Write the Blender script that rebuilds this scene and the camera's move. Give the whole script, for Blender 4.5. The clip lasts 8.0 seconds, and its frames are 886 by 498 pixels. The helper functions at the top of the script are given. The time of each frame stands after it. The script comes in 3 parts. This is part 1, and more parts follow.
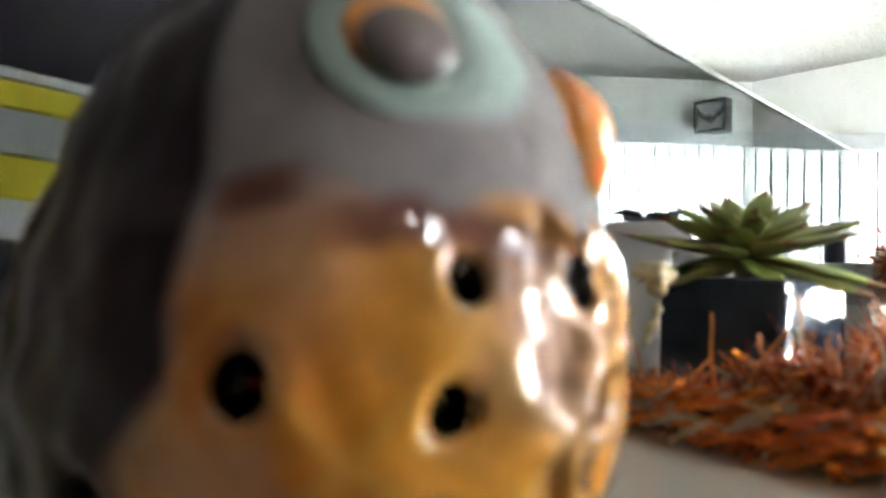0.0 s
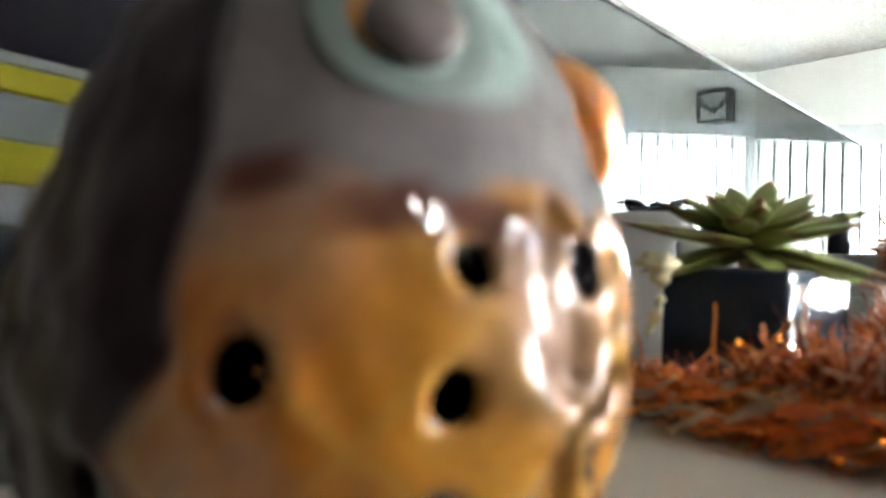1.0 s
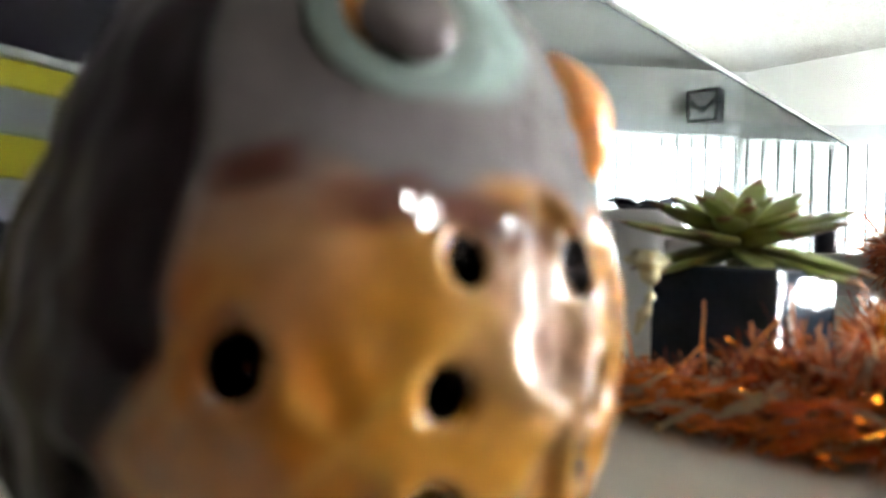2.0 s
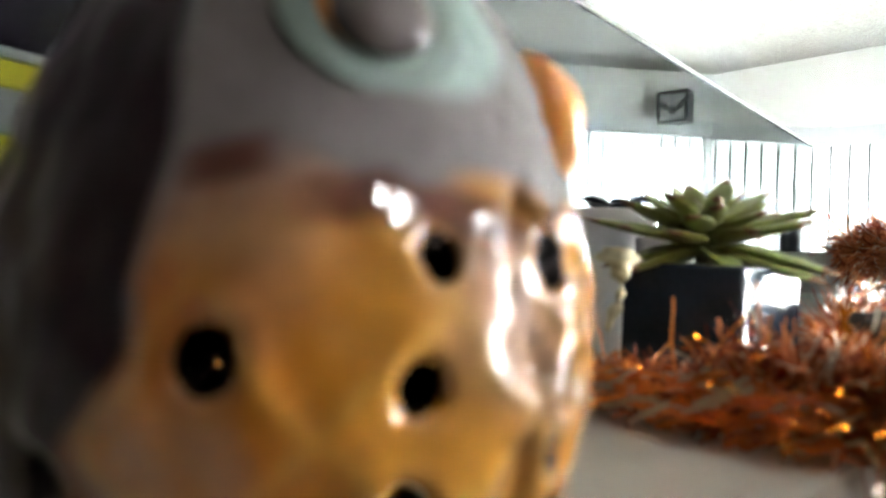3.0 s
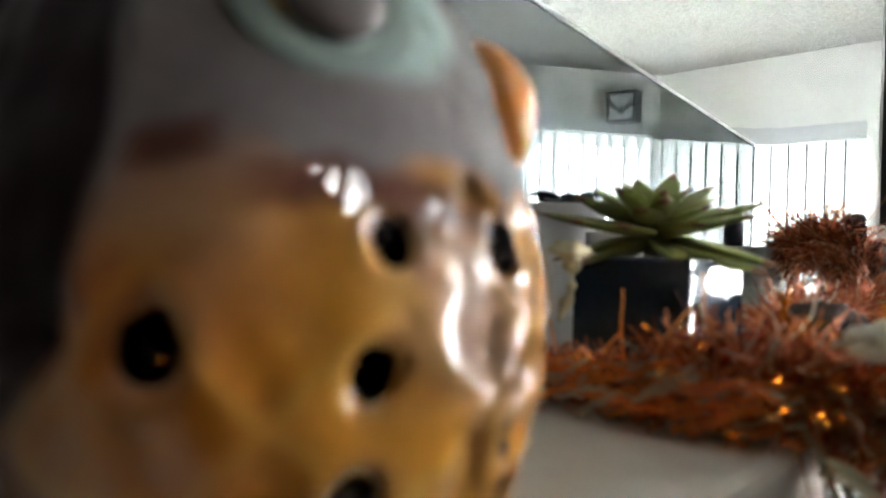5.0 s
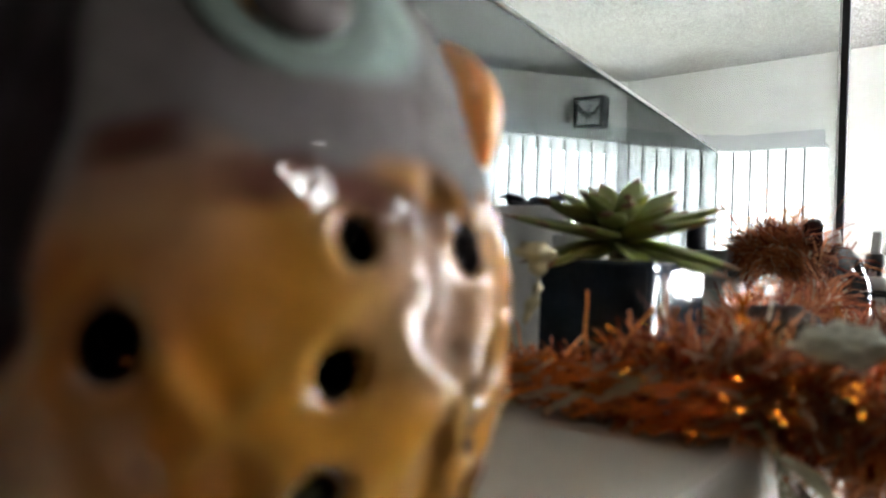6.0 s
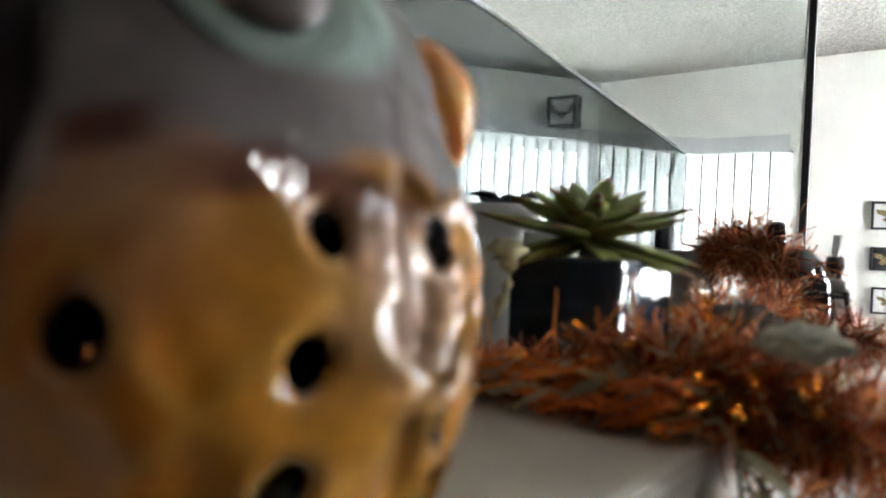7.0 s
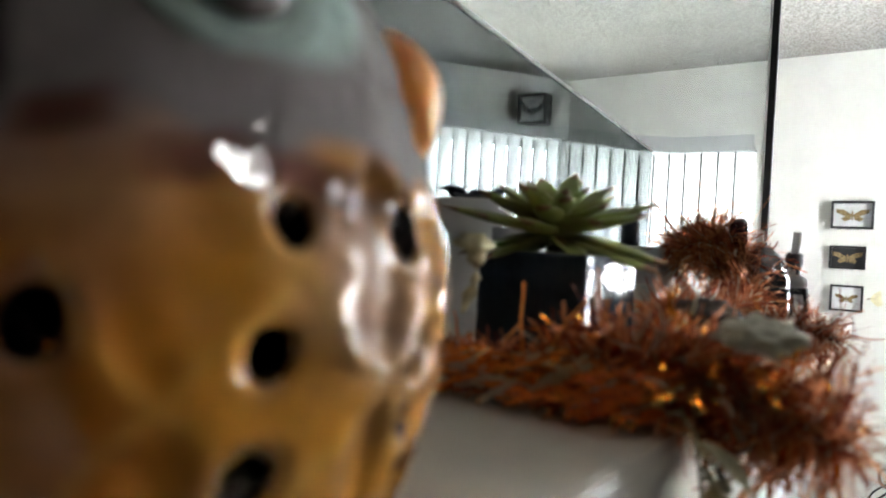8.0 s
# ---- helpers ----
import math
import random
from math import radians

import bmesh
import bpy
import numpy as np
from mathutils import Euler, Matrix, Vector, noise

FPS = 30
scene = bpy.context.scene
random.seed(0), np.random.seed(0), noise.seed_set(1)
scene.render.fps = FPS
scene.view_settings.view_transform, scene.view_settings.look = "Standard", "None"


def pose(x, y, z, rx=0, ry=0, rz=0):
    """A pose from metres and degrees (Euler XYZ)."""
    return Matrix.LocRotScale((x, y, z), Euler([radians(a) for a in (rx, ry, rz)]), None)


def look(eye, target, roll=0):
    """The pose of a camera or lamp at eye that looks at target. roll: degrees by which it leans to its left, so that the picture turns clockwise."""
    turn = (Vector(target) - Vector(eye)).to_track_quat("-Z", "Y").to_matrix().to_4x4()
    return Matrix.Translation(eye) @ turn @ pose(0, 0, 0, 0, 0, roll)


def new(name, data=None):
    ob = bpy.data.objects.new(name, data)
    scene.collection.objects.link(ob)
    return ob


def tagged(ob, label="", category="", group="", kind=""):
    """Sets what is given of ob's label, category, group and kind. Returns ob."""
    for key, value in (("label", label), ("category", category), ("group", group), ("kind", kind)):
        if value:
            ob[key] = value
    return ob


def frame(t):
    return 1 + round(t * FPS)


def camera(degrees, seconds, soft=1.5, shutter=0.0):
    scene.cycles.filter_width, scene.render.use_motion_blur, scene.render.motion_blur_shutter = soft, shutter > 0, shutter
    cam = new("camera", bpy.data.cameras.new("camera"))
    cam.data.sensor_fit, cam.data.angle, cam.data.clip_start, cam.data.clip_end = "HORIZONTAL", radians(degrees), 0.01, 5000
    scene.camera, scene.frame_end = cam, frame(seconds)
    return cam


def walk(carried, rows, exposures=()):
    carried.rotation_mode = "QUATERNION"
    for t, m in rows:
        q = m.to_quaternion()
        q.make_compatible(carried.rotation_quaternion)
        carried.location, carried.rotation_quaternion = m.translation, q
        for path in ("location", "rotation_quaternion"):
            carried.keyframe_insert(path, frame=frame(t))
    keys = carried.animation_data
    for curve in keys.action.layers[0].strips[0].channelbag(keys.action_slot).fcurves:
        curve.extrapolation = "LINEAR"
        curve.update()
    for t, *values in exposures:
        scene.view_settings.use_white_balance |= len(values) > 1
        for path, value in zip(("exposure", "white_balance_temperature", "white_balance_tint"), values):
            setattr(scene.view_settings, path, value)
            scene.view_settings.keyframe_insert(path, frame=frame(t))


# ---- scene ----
cam = camera(67.0, 8.0)
cam.data.dof.use_dof = True
cam.data.dof.focus_distance = 0.70
cam.data.dof.aperture_fstop = 14.4
PATH = [
    (0, (0.01166, 0.01292, 1.30126), (1.30153, 1.54060, 1.35071), 1.19),
    (0.5, (0.01191, 0.01340, 1.30091), (1.29603, 1.54638, 1.33316), 1.35),
    (1, (0.01195, 0.01371, 1.30099), (1.30006, 1.54356, 1.31860), 1.53),
    (1.5, (0.01171, 0.01382, 1.30090), (1.30644, 1.53814, 1.31268), 1.77),
    (3, (0.01144, 0.01372, 1.30048), (1.38284, 1.46947, 1.30877), 2.01),
    (3.5, (0.01193, 0.01389, 1.30008), (1.41653, 1.43763, 1.30909), 2.04),
    (4, (0.01183, 0.01403, 1.29984), (1.44175, 1.41237, 1.30149), 2.33),
    (4.5, (0.01188, 0.01411, 1.29955), (1.45697, 1.39676, 1.29993), 2.07),
    (6, (0.01157, 0.01319, 1.29908), (1.54211, 1.30048, 1.31685), 2.14),
    (6.5, (0.01151, 0.01298, 1.29889), (1.56614, 1.27111, 1.31403), 2.58),
    (7, (0.01121, 0.01286, 1.29882), (1.59519, 1.23387, 1.30996), 3.09),
    (7.5, (0.01122, 0.01232, 1.29841), (1.62596, 1.19239, 1.30464), 3.40),
    (8, (0.01119, 0.01211, 1.29833), (1.64778, 1.16169, 1.30235), 3.42),
]
EXPOSURES = [(0, 0.12), (1.7, 0.12), (3.5, 0.22), (4.5, -0.22), (6.5, -0.82), (8, -1.0)]
walk(cam, [(t, look(eye, target, roll)) for t, eye, target, roll in PATH], EXPOSURES)

# ---- world and light ----
world = bpy.data.worlds.new("sky_world")
scene.world = world
world.use_nodes = True
wn = world.node_tree
sky = wn.nodes.new("ShaderNodeTexSky")
sky.sky_type, sky.sun_disc = "NISHITA", False
sky.sun_elevation, sky.sun_rotation = radians(40), radians(60)
wn.links.new(sky.outputs[0], wn.nodes["Background"].inputs[0])
wn.nodes["Background"].inputs[1].default_value = 0.1
sun = new("sun", bpy.data.lights.new("sun", "SUN"))
sun.data.energy, sun.data.angle, sun.data.color = 2.0, radians(1.0), (1.0, 0.95, 0.88)
sun.matrix_world = look((6, 3, 6), (2.0, 1.0, 0.0))
DAYLIGHT, SUNNY_SIDE = 46.0, 320.0

# ---- materials ----


def material(name, colour, rough=0.5, metal=0.0, vary=0.15, scale=40.0, bump=0.0, bump_scale=200.0, coat=0.0, colour2=None, island=0.0):
    """A principled surface with variation at two scales and a fine relief."""
    m = bpy.data.materials.new(name)
    m.use_nodes = True
    n, l = m.node_tree.nodes, m.node_tree.links
    b = n["Principled BSDF"]
    b.inputs["Roughness"].default_value, b.inputs["Metallic"].default_value = rough, metal
    b.inputs["Coat Weight"].default_value, b.inputs["Coat Roughness"].default_value = coat, 0.04
    co = n.new("ShaderNodeTexCoord")
    big, fine = n.new("ShaderNodeTexNoise"), n.new("ShaderNodeTexNoise")
    big.inputs["Scale"].default_value, fine.inputs["Scale"].default_value = scale, scale * 9
    big.inputs["Detail"].default_value = 6
    add = n.new("ShaderNodeMath")
    add.operation = "MULTIPLY_ADD"
    add.inputs[1].default_value = 0.35
    l.new(co.outputs["Object"], big.inputs["Vector"]), l.new(co.outputs["Object"], fine.inputs["Vector"])
    l.new(fine.outputs["Fac"], add.inputs[0]), l.new(big.outputs["Fac"], add.inputs[2])
    mix = n.new("ShaderNodeMix")
    mix.data_type = "RGBA"
    c2 = colour2 or tuple(max(0.0, c * (1 - vary * 2)) for c in colour)
    mix.inputs[6].default_value, mix.inputs[7].default_value = (*c2, 1), (*colour, 1)
    ramp = n.new("ShaderNodeMapRange")
    ramp.inputs[1].default_value, ramp.inputs[2].default_value = 0.45, 0.9
    l.new(add.outputs[0], ramp.inputs[0])
    out = ramp.outputs[0]
    if island:
        geo, mm = n.new("ShaderNodeNewGeometry"), n.new("ShaderNodeMath")
        mm.operation = "MULTIPLY_ADD"
        mm.inputs[1].default_value, mm.use_clamp = island, True
        l.new(geo.outputs["Random Per Island"], mm.inputs[0]), l.new(ramp.outputs[0], mm.inputs[2])
        out = mm.outputs[0]
    l.new(out, mix.inputs[0]), l.new(mix.outputs[2], b.inputs["Base Color"])
    if bump:
        bn, nt = n.new("ShaderNodeBump"), n.new("ShaderNodeTexNoise")
        nt.inputs["Scale"].default_value, nt.inputs["Detail"].default_value = bump_scale, 4
        bn.inputs["Strength"].default_value, bn.inputs["Distance"].default_value = bump, 0.5 / bump_scale
        l.new(co.outputs["Object"], nt.inputs["Vector"])
        l.new(nt.outputs["Fac"], bn.inputs["Height"]), l.new(bn.outputs[0], b.inputs["Normal"])
    return m


def glow(name, colour, strength):
    m = bpy.data.materials.new(name)
    m.use_nodes = True
    b = m.node_tree.nodes["Principled BSDF"]
    b.inputs["Base Color"].default_value = (0, 0, 0, 1)
    b.inputs["Emission Color"].default_value, b.inputs["Emission Strength"].default_value = (*colour, 1), strength
    return m


def pane_glass(name, tint, gloss, dust):
    """Thin sheet glass: tinted see-through with a mirror share and wiped dust smears."""
    m = bpy.data.materials.new(name)
    m.use_nodes = True
    n, l = m.node_tree.nodes, m.node_tree.links
    clear, shine, mix = n.new("ShaderNodeBsdfTransparent"), n.new("ShaderNodeBsdfGlossy"), n.new("ShaderNodeMixShader")
    film, mix2 = n.new("ShaderNodeBsdfTranslucent"), n.new("ShaderNodeMixShader")
    clear.inputs[0].default_value, shine.inputs["Roughness"].default_value = (*tint, 1), 0.03
    film.inputs[0].default_value = (0.80, 0.88, 0.95, 1)
    mix.inputs[0].default_value = gloss
    co, mp, nz, rg = n.new("ShaderNodeTexCoord"), n.new("ShaderNodeMapping"), n.new("ShaderNodeTexNoise"), n.new("ShaderNodeMapRange")
    mp.inputs["Rotation"].default_value, mp.inputs["Scale"].default_value = (0, 0.6, 0), (14, 14, 42)
    nz.inputs["Scale"].default_value, nz.inputs["Detail"].default_value = 1.0, 5
    rg.inputs[1].default_value, rg.inputs[2].default_value, rg.inputs[3].default_value, rg.inputs[4].default_value = 0.50, 0.72, 0.0, dust * 5
    l.new(co.outputs["Object"], mp.inputs[0]), l.new(mp.outputs[0], nz.inputs["Vector"]), l.new(nz.outputs["Fac"], rg.inputs[0])
    l.new(clear.outputs[0], mix.inputs[1]), l.new(shine.outputs[0], mix.inputs[2])
    l.new(rg.outputs[0], mix2.inputs[0]), l.new(mix.outputs[0], mix2.inputs[1]), l.new(film.outputs[0], mix2.inputs[2])
    l.new(mix2.outputs[0], n["Material Output"].inputs[0])
    return m


def vane_cloth(name, share=0.5, tone=0.8):
    """White blind fabric that lets part of the daylight through."""
    m = bpy.data.materials.new(name)
    m.use_nodes = True
    n, l = m.node_tree.nodes, m.node_tree.links
    back, through_light, mix = n.new("ShaderNodeBsdfDiffuse"), n.new("ShaderNodeBsdfTranslucent"), n.new("ShaderNodeMixShader")
    back.inputs[0].default_value, through_light.inputs[0].default_value = (tone, tone, tone, 1), (tone * 0.97, tone * 0.975, tone * 0.975, 1)
    mix.inputs[0].default_value = share
    l.new(back.outputs[0], mix.inputs[1]), l.new(through_light.outputs[0], mix.inputs[2])
    l.new(mix.outputs[0], n["Material Output"].inputs[0])
    return m


def glaze(name):
    """Wet-looking glaze over the potter's colours and the shade painted low on the wing side."""
    m = material(name, (0.5, 0.5, 0.5), 0.4, 0, 0.1, 60, 0.05, 260, coat=1.0)
    n, l = m.node_tree.nodes, m.node_tree.links
    b = n["Principled BSDF"]
    b.inputs["Coat IOR"].default_value = 1.6
    b.inputs["Specular IOR Level"].default_value = 0.1
    b.inputs["Coat Roughness"].default_value = 0.03
    at = n.new("ShaderNodeVertexColor")
    at.layer_name = "glaze"
    nz = n.new("ShaderNodeTexNoise")
    nz.inputs["Scale"].default_value, nz.inputs["Detail"].default_value = 110, 5
    co = n.new("ShaderNodeTexCoord")
    l.new(co.outputs["Object"], nz.inputs["Vector"])
    mp = n.new("ShaderNodeMapRange")
    mp.inputs[1].default_value, mp.inputs[2].default_value, mp.inputs[3].default_value, mp.inputs[4].default_value = 0.3, 0.7, 0.7, 1.15
    l.new(nz.outputs["Fac"], mp.inputs[0])
    mul = n.new("ShaderNodeVectorMath")
    mul.operation = "SCALE"
    l.new(at.outputs[0], mul.inputs[0]), l.new(mp.outputs[0], mul.inputs["Scale"])
    l.new(mul.outputs[0], b.inputs["Base Color"]), l.new(at.outputs[1], b.inputs["Coat Weight"])
    return m


M_WALL = material("wall_paint", (0.74, 0.73, 0.68), 0.85, 0, 0.03, 6, 0.15, 300)
M_CEIL = material("popcorn_plaster", (0.60, 0.59, 0.545), 0.95, 0, 0.2, 120, 1.0, 100, colour2=(0.20, 0.19, 0.165))
# the unseen floor is kept dark to hold down fill on the lantern
M_FLOOR = material("brown_carpet", (0.24, 0.222, 0.205), 0.95, 0, 0.15, 12, 0.6, 400)
M_TRIM = material("white_trim_paint", (0.78, 0.79, 0.79), 0.45, 0, 0.04, 20, 0.05, 200)
# light grey valance, its colour deepened to carry the backlit shade
M_VALANCE = material("shade_grey_valance", (0.55, 0.56, 0.56), 0.6, 0, 0.06, 20, 0.05, 200)
M_SHELF = material("satin_white_paint", (0.87, 0.85, 0.76), 0.35, 0, 0.06, 25, 0.08, 150)
M_DAY = glow("daylight_backdrop", (0.95, 0.98, 1.0), DAYLIGHT)
M_SUNNY = glow("sunny_side_backdrop", (0.93, 0.97, 1.0), SUNNY_SIDE)
# colour of the dark strips that stand in for shade lines between vanes
M_VANE_LINE = material("dark_vane_line", (0.12, 0.125, 0.13), 0.7, 0, 0.1, 40)
# dark colour of the unseen walls, chosen to limit bounce on the lantern
M_DARKWALL = material("unseen_dark_wall", (0.055, 0.042, 0.036), 0.8, 0, 0.08, 8, 0.15, 300)
M_VANE = vane_cloth("blind_fabric")
M_PANE = pane_glass("smoky_sheet_glass", (0.82, 0.84, 0.83), 0.04, 0.01)
M_PANE2 = pane_glass("dusty_sheet_glass", (0.53, 0.545, 0.55), 0.010, 0.004)
M_EDGE = vane_cloth("frosted_glass_edge")
M_BLACK = material("black_paint", (0.015, 0.016, 0.02), 0.4, 0, 0.2, 80)
M_GLAZE = glaze("lantern_glaze")
M_CLAY = material("near_black_inner_clay", (0.035, 0.022, 0.018), 0.9, 0, 0.3, 120, 0.4, 300)
M_BEAK = material("orange_glaze", (0.95, 0.36, 0.07), 0.3, 0, 0.12, 90, 0.05, 200, coat=1.0)
bb = M_BEAK.node_tree.nodes["Principled BSDF"]
bb.inputs["Subsurface Weight"].default_value, bb.inputs["Subsurface Scale"].default_value = 0.4, 0.004
bb.inputs["Subsurface Radius"].default_value = (1.0, 0.6, 0.25)
M_POT = material("glossy_black_plastic", (0.036, 0.050, 0.076), 0.10, 0, 0.2, 60, 0.10, 60)
M_POT.node_tree.nodes["Principled BSDF"].inputs["Specular IOR Level"].default_value = 0.35
M_LEAF = material("succulent_green", (0.29, 0.34, 0.10), 0.4, 0, 0.3, 90, 0.1, 300, colour2=(0.18, 0.135, 0.05), island=0.4)
bl = M_LEAF.node_tree.nodes["Principled BSDF"]
bl.inputs["Subsurface Weight"].default_value, bl.inputs["Subsurface Scale"].default_value = 0.15, 0.002
bl.inputs["Subsurface Radius"].default_value = (0.7, 1.0, 0.25)
M_TIP = material("succulent_red_edge", (0.28, 0.15, 0.07), 0.5, 0, 0.2, 90)
M_COPPER = material("copper_tinsel_foil", (1.0, 0.44, 0.22), 0.25, 0.5, 0.3, 120, colour2=(0.25, 0.058, 0.034), island=1.0)
for node in M_COPPER.node_tree.nodes:
    if node.type == "MAP_RANGE":
        node.inputs[1].default_value, node.inputs[2].default_value = 0.6, 1.4
        node.inputs[3].default_value, node.inputs[4].default_value = -0.20, 0.55
M_GOLD = material("gold_tinsel_foil", (1.0, 0.33, 0.035), 0.20, 1.0, 0.2, 100, island=0.2)
M_PALE = material("pale_tinsel_foil", (0.86, 0.83, 0.68), 0.3, 0.1, 0.2, 100, island=0.2)
M_RIBBON = material("orange_foil_ribbon", (1.0, 0.44, 0.12), 0.3, 0.2, 0.25, 150, colour2=(0.62, 0.20, 0.06))


def thin_film(m, share):
    """Thin coloured film: part of the light behind it comes through."""
    n, l = m.node_tree.nodes, m.node_tree.links
    b = n["Principled BSDF"]
    tr, mix = n.new("ShaderNodeBsdfTranslucent"), n.new("ShaderNodeMixShader")
    mix.inputs[0].default_value = share
    l.new(b.inputs["Base Color"].links[0].from_socket, tr.inputs[0])
    l.new(b.outputs[0], mix.inputs[1]), l.new(tr.outputs[0], mix.inputs[2])
    l.new(mix.outputs[0], n["Material Output"].inputs[0])


for film_mat, film_share in ((M_COPPER, 0.50), (M_GOLD, 0.25), (M_PALE, 0.4), (M_RIBBON, 0.45)):
    thin_film(film_mat, film_share)
M_CORE = material("dark_brown_core", (0.05, 0.018, 0.012), 0.8, 0, 0.3, 200, 0.6, 500)
M_GREYTIN = material("brushed_grey_tin", (0.36, 0.38, 0.39), 0.6, 0.0, 0.1, 80)
M_STONE = material("pale_stone", (0.92, 0.92, 0.78), 0.7, 0, 0.15, 120, 0.4, 400)
M_CREAM = material("cream_dried_coral", (0.86, 0.78, 0.50), 0.8, 0, 0.2, 200, 0.5, 600)
M_DARKLEAF = material("slate_leaf", (0.03, 0.04, 0.06), 0.5, 0, 0.2, 100)
M_WHITE = material("white_glazed_china", (0.75, 0.76, 0.76), 0.25, 0, 0.05, 60)
M_MILK = vane_cloth("milk_glass", 0.6, 0.97)
M_BROWN = material("dark_brown_glass", (0.05, 0.02, 0.02), 0.15, 0, 0.2, 60, coat=0.5)
M_YELLOW = material("yellow_card", (0.80, 0.66, 0.02), 0.5, 0, 0.1, 40)
M_GREYCARD = material("grey_card", (0.40, 0.42, 0.40), 0.6, 0, 0.1, 40)
M_PURPLE = material("dark_plum_cloth", (0.014, 0.007, 0.016), 0.9, 0, 0.2, 60, 0.4, 500)
M_TEAL = material("dull_teal_glaze", (0.42, 0.55, 0.54), 0.3, 0, 0.2, 60)
M_MAT = material("pale_mount_board", (0.62, 0.64, 0.65), 0.8, 0, 0.05, 60)
M_TAN = material("tan_specimen", (0.36, 0.26, 0.12), 0.8, 0, 0.4, 160)
M_SLATE = material("slate_specimen", (0.10, 0.10, 0.11), 0.8, 0, 0.3, 160)
M_OLIVE = material("olive_dry_leaf", (0.44, 0.40, 0.25), 0.7, 0, 0.3, 120, 0.3, 400)

# ---- mesh helpers ----


def mesh_of(name, bm, mat, smooth=False):
    me = bpy.data.meshes.new(name)
    bm.to_mesh(me)
    bm.free()
    for mm in (mat if isinstance(mat, (list, tuple)) else [mat]):
        me.materials.append(mm)
    if smooth:
        for p in me.polygons:
            p.use_smooth = True
    return me


def part(name, bm, mat, parent=None, label="", smooth=False):
    ob = new(name, mesh_of(name, bm, mat, smooth))
    if parent:
        ob.parent = parent
    return tagged(ob, label)


def thing(name, at, label, category, group="", kind="", turn=0):
    ob = new(name)
    ob.empty_display_size = 0.01
    ob.matrix_world = pose(*at, 0, 0, turn)
    return tagged(ob, label, category, group, kind)


def box(bm, lo, hi, bevel=0.0, m=None):
    c = [(a + b) / 2 for a, b in zip(lo, hi)]
    d = [b - a for a, b in zip(lo, hi)]
    r = bmesh.ops.create_cube(bm, size=1.0, matrix=(m or Matrix()) @ Matrix.Translation(c) @ Matrix.Diagonal((*d, 1)))
    if bevel:
        es = {e for v in r["verts"] for e in v.link_edges}
        bmesh.ops.bevel(bm, geom=list(es), offset=bevel, segments=2, affect="EDGES", profile=0.6)
    return bm


def boxed(lo, hi, bevel=0.0, m=None):
    return box(bmesh.new(), lo, hi, bevel, m)


def turned(profile, seg=40, m=None):
    """A lathe form from (radius, height) pairs."""
    bm = bmesh.new()
    rings = []
    for r, z in profile:
        if r < 1e-6:
            rings.append([bm.verts.new((0, 0, z))])
        else:
            rings.append([bm.verts.new((r * math.cos(2 * math.pi * i / seg), r * math.sin(2 * math.pi * i / seg), z)) for i in range(seg)])
    for a, b in zip(rings, rings[1:]):
        for i in range(seg):
            j = (i + 1) % seg
            if len(a) == 1 and len(b) > 1:
                bm.faces.new((a[0], b[j], b[i]))
            elif len(b) == 1 and len(a) > 1:
                bm.faces.new((a[i], a[j], b[0]))
            elif len(a) > 1:
                bm.faces.new((a[i], a[j], b[j], b[i]))
    bmesh.ops.recalc_face_normals(bm, faces=bm.faces)
    if m:
        bm.transform(m)
    return bm


def tube(pts, r, seg=8, taper=1.0):
    """A round bar along points."""
    bm = bmesh.new()
    rings = []
    for i, p in enumerate(pts):
        a, b = Vector(pts[max(0, i - 1)]), Vector(pts[min(len(pts) - 1, i + 1)])
        q = (b - a).to_track_quat("Z", "Y")
        rr = r * (1 + (taper - 1) * i / (len(pts) - 1))
        rings.append([bm.verts.new(Vector(p) + q @ Vector((rr * math.cos(2 * math.pi * k / seg), rr * math.sin(2 * math.pi * k / seg), 0))) for k in range(seg)])
    for a, b in zip(rings, rings[1:]):
        for k in range(seg):
            bm.faces.new((a[k], a[(k + 1) % seg], b[(k + 1) % seg], b[k]))
    bm.faces.new(rings[0][::-1]), bm.faces.new(rings[-1])
    return bm


# ---- the room ----
FLOOR, CEIL, SHELF = -0.15, 2.272, 1.262
HEAD = 1.84
EAST, CORNER = 3.4, (3.4, 1.6)
part("floor", boxed((-1.7, -3.2, FLOOR - 0.1), (3.6, 3.8, FLOOR)), M_FLOOR)
tagged(bpy.data.objects["floor"], "brown cut-pile carpet on the living room floor", "floor", kind="structure")
tagged(part("ceiling", boxed((-1.7, -3.2, CEIL), (3.6, 3.8, CEIL + 0.1)), M_CEIL), "off-white popcorn plaster ceiling", "ceiling", kind="structure")


def wall_run(name, a, b, openings=(), label="plain warm white painted wall", paint=None, deep=0.12):
    """A 12 cm wall from a to b, its room side on the line; openings as (start, end, sill, head)."""
    d = Vector((b[0] - a[0], b[1] - a[1], 0))
    m = Matrix.Translation((a[0], a[1], 0)) @ Matrix.Rotation(math.atan2(d.y, d.x), 4, "Z")
    bm = bmesh.new()
    x = 0
    for s, e, sill, head in openings:
        if s > x:
            box(bm, (x, -deep, FLOOR), (s, 0, CEIL), m=m)
        box(bm, (s, -deep, head), (e, 0, CEIL), m=m)
        if sill > FLOOR:
            box(bm, (s, -deep, FLOOR), (e, 0, sill), m=m)
        x = e
    box(bm, (x, -deep, FLOOR), (d.length, 0, CEIL), m=m)
    tagged(part(name, bm, paint or M_WALL), label, "wall", kind="structure")
    return m


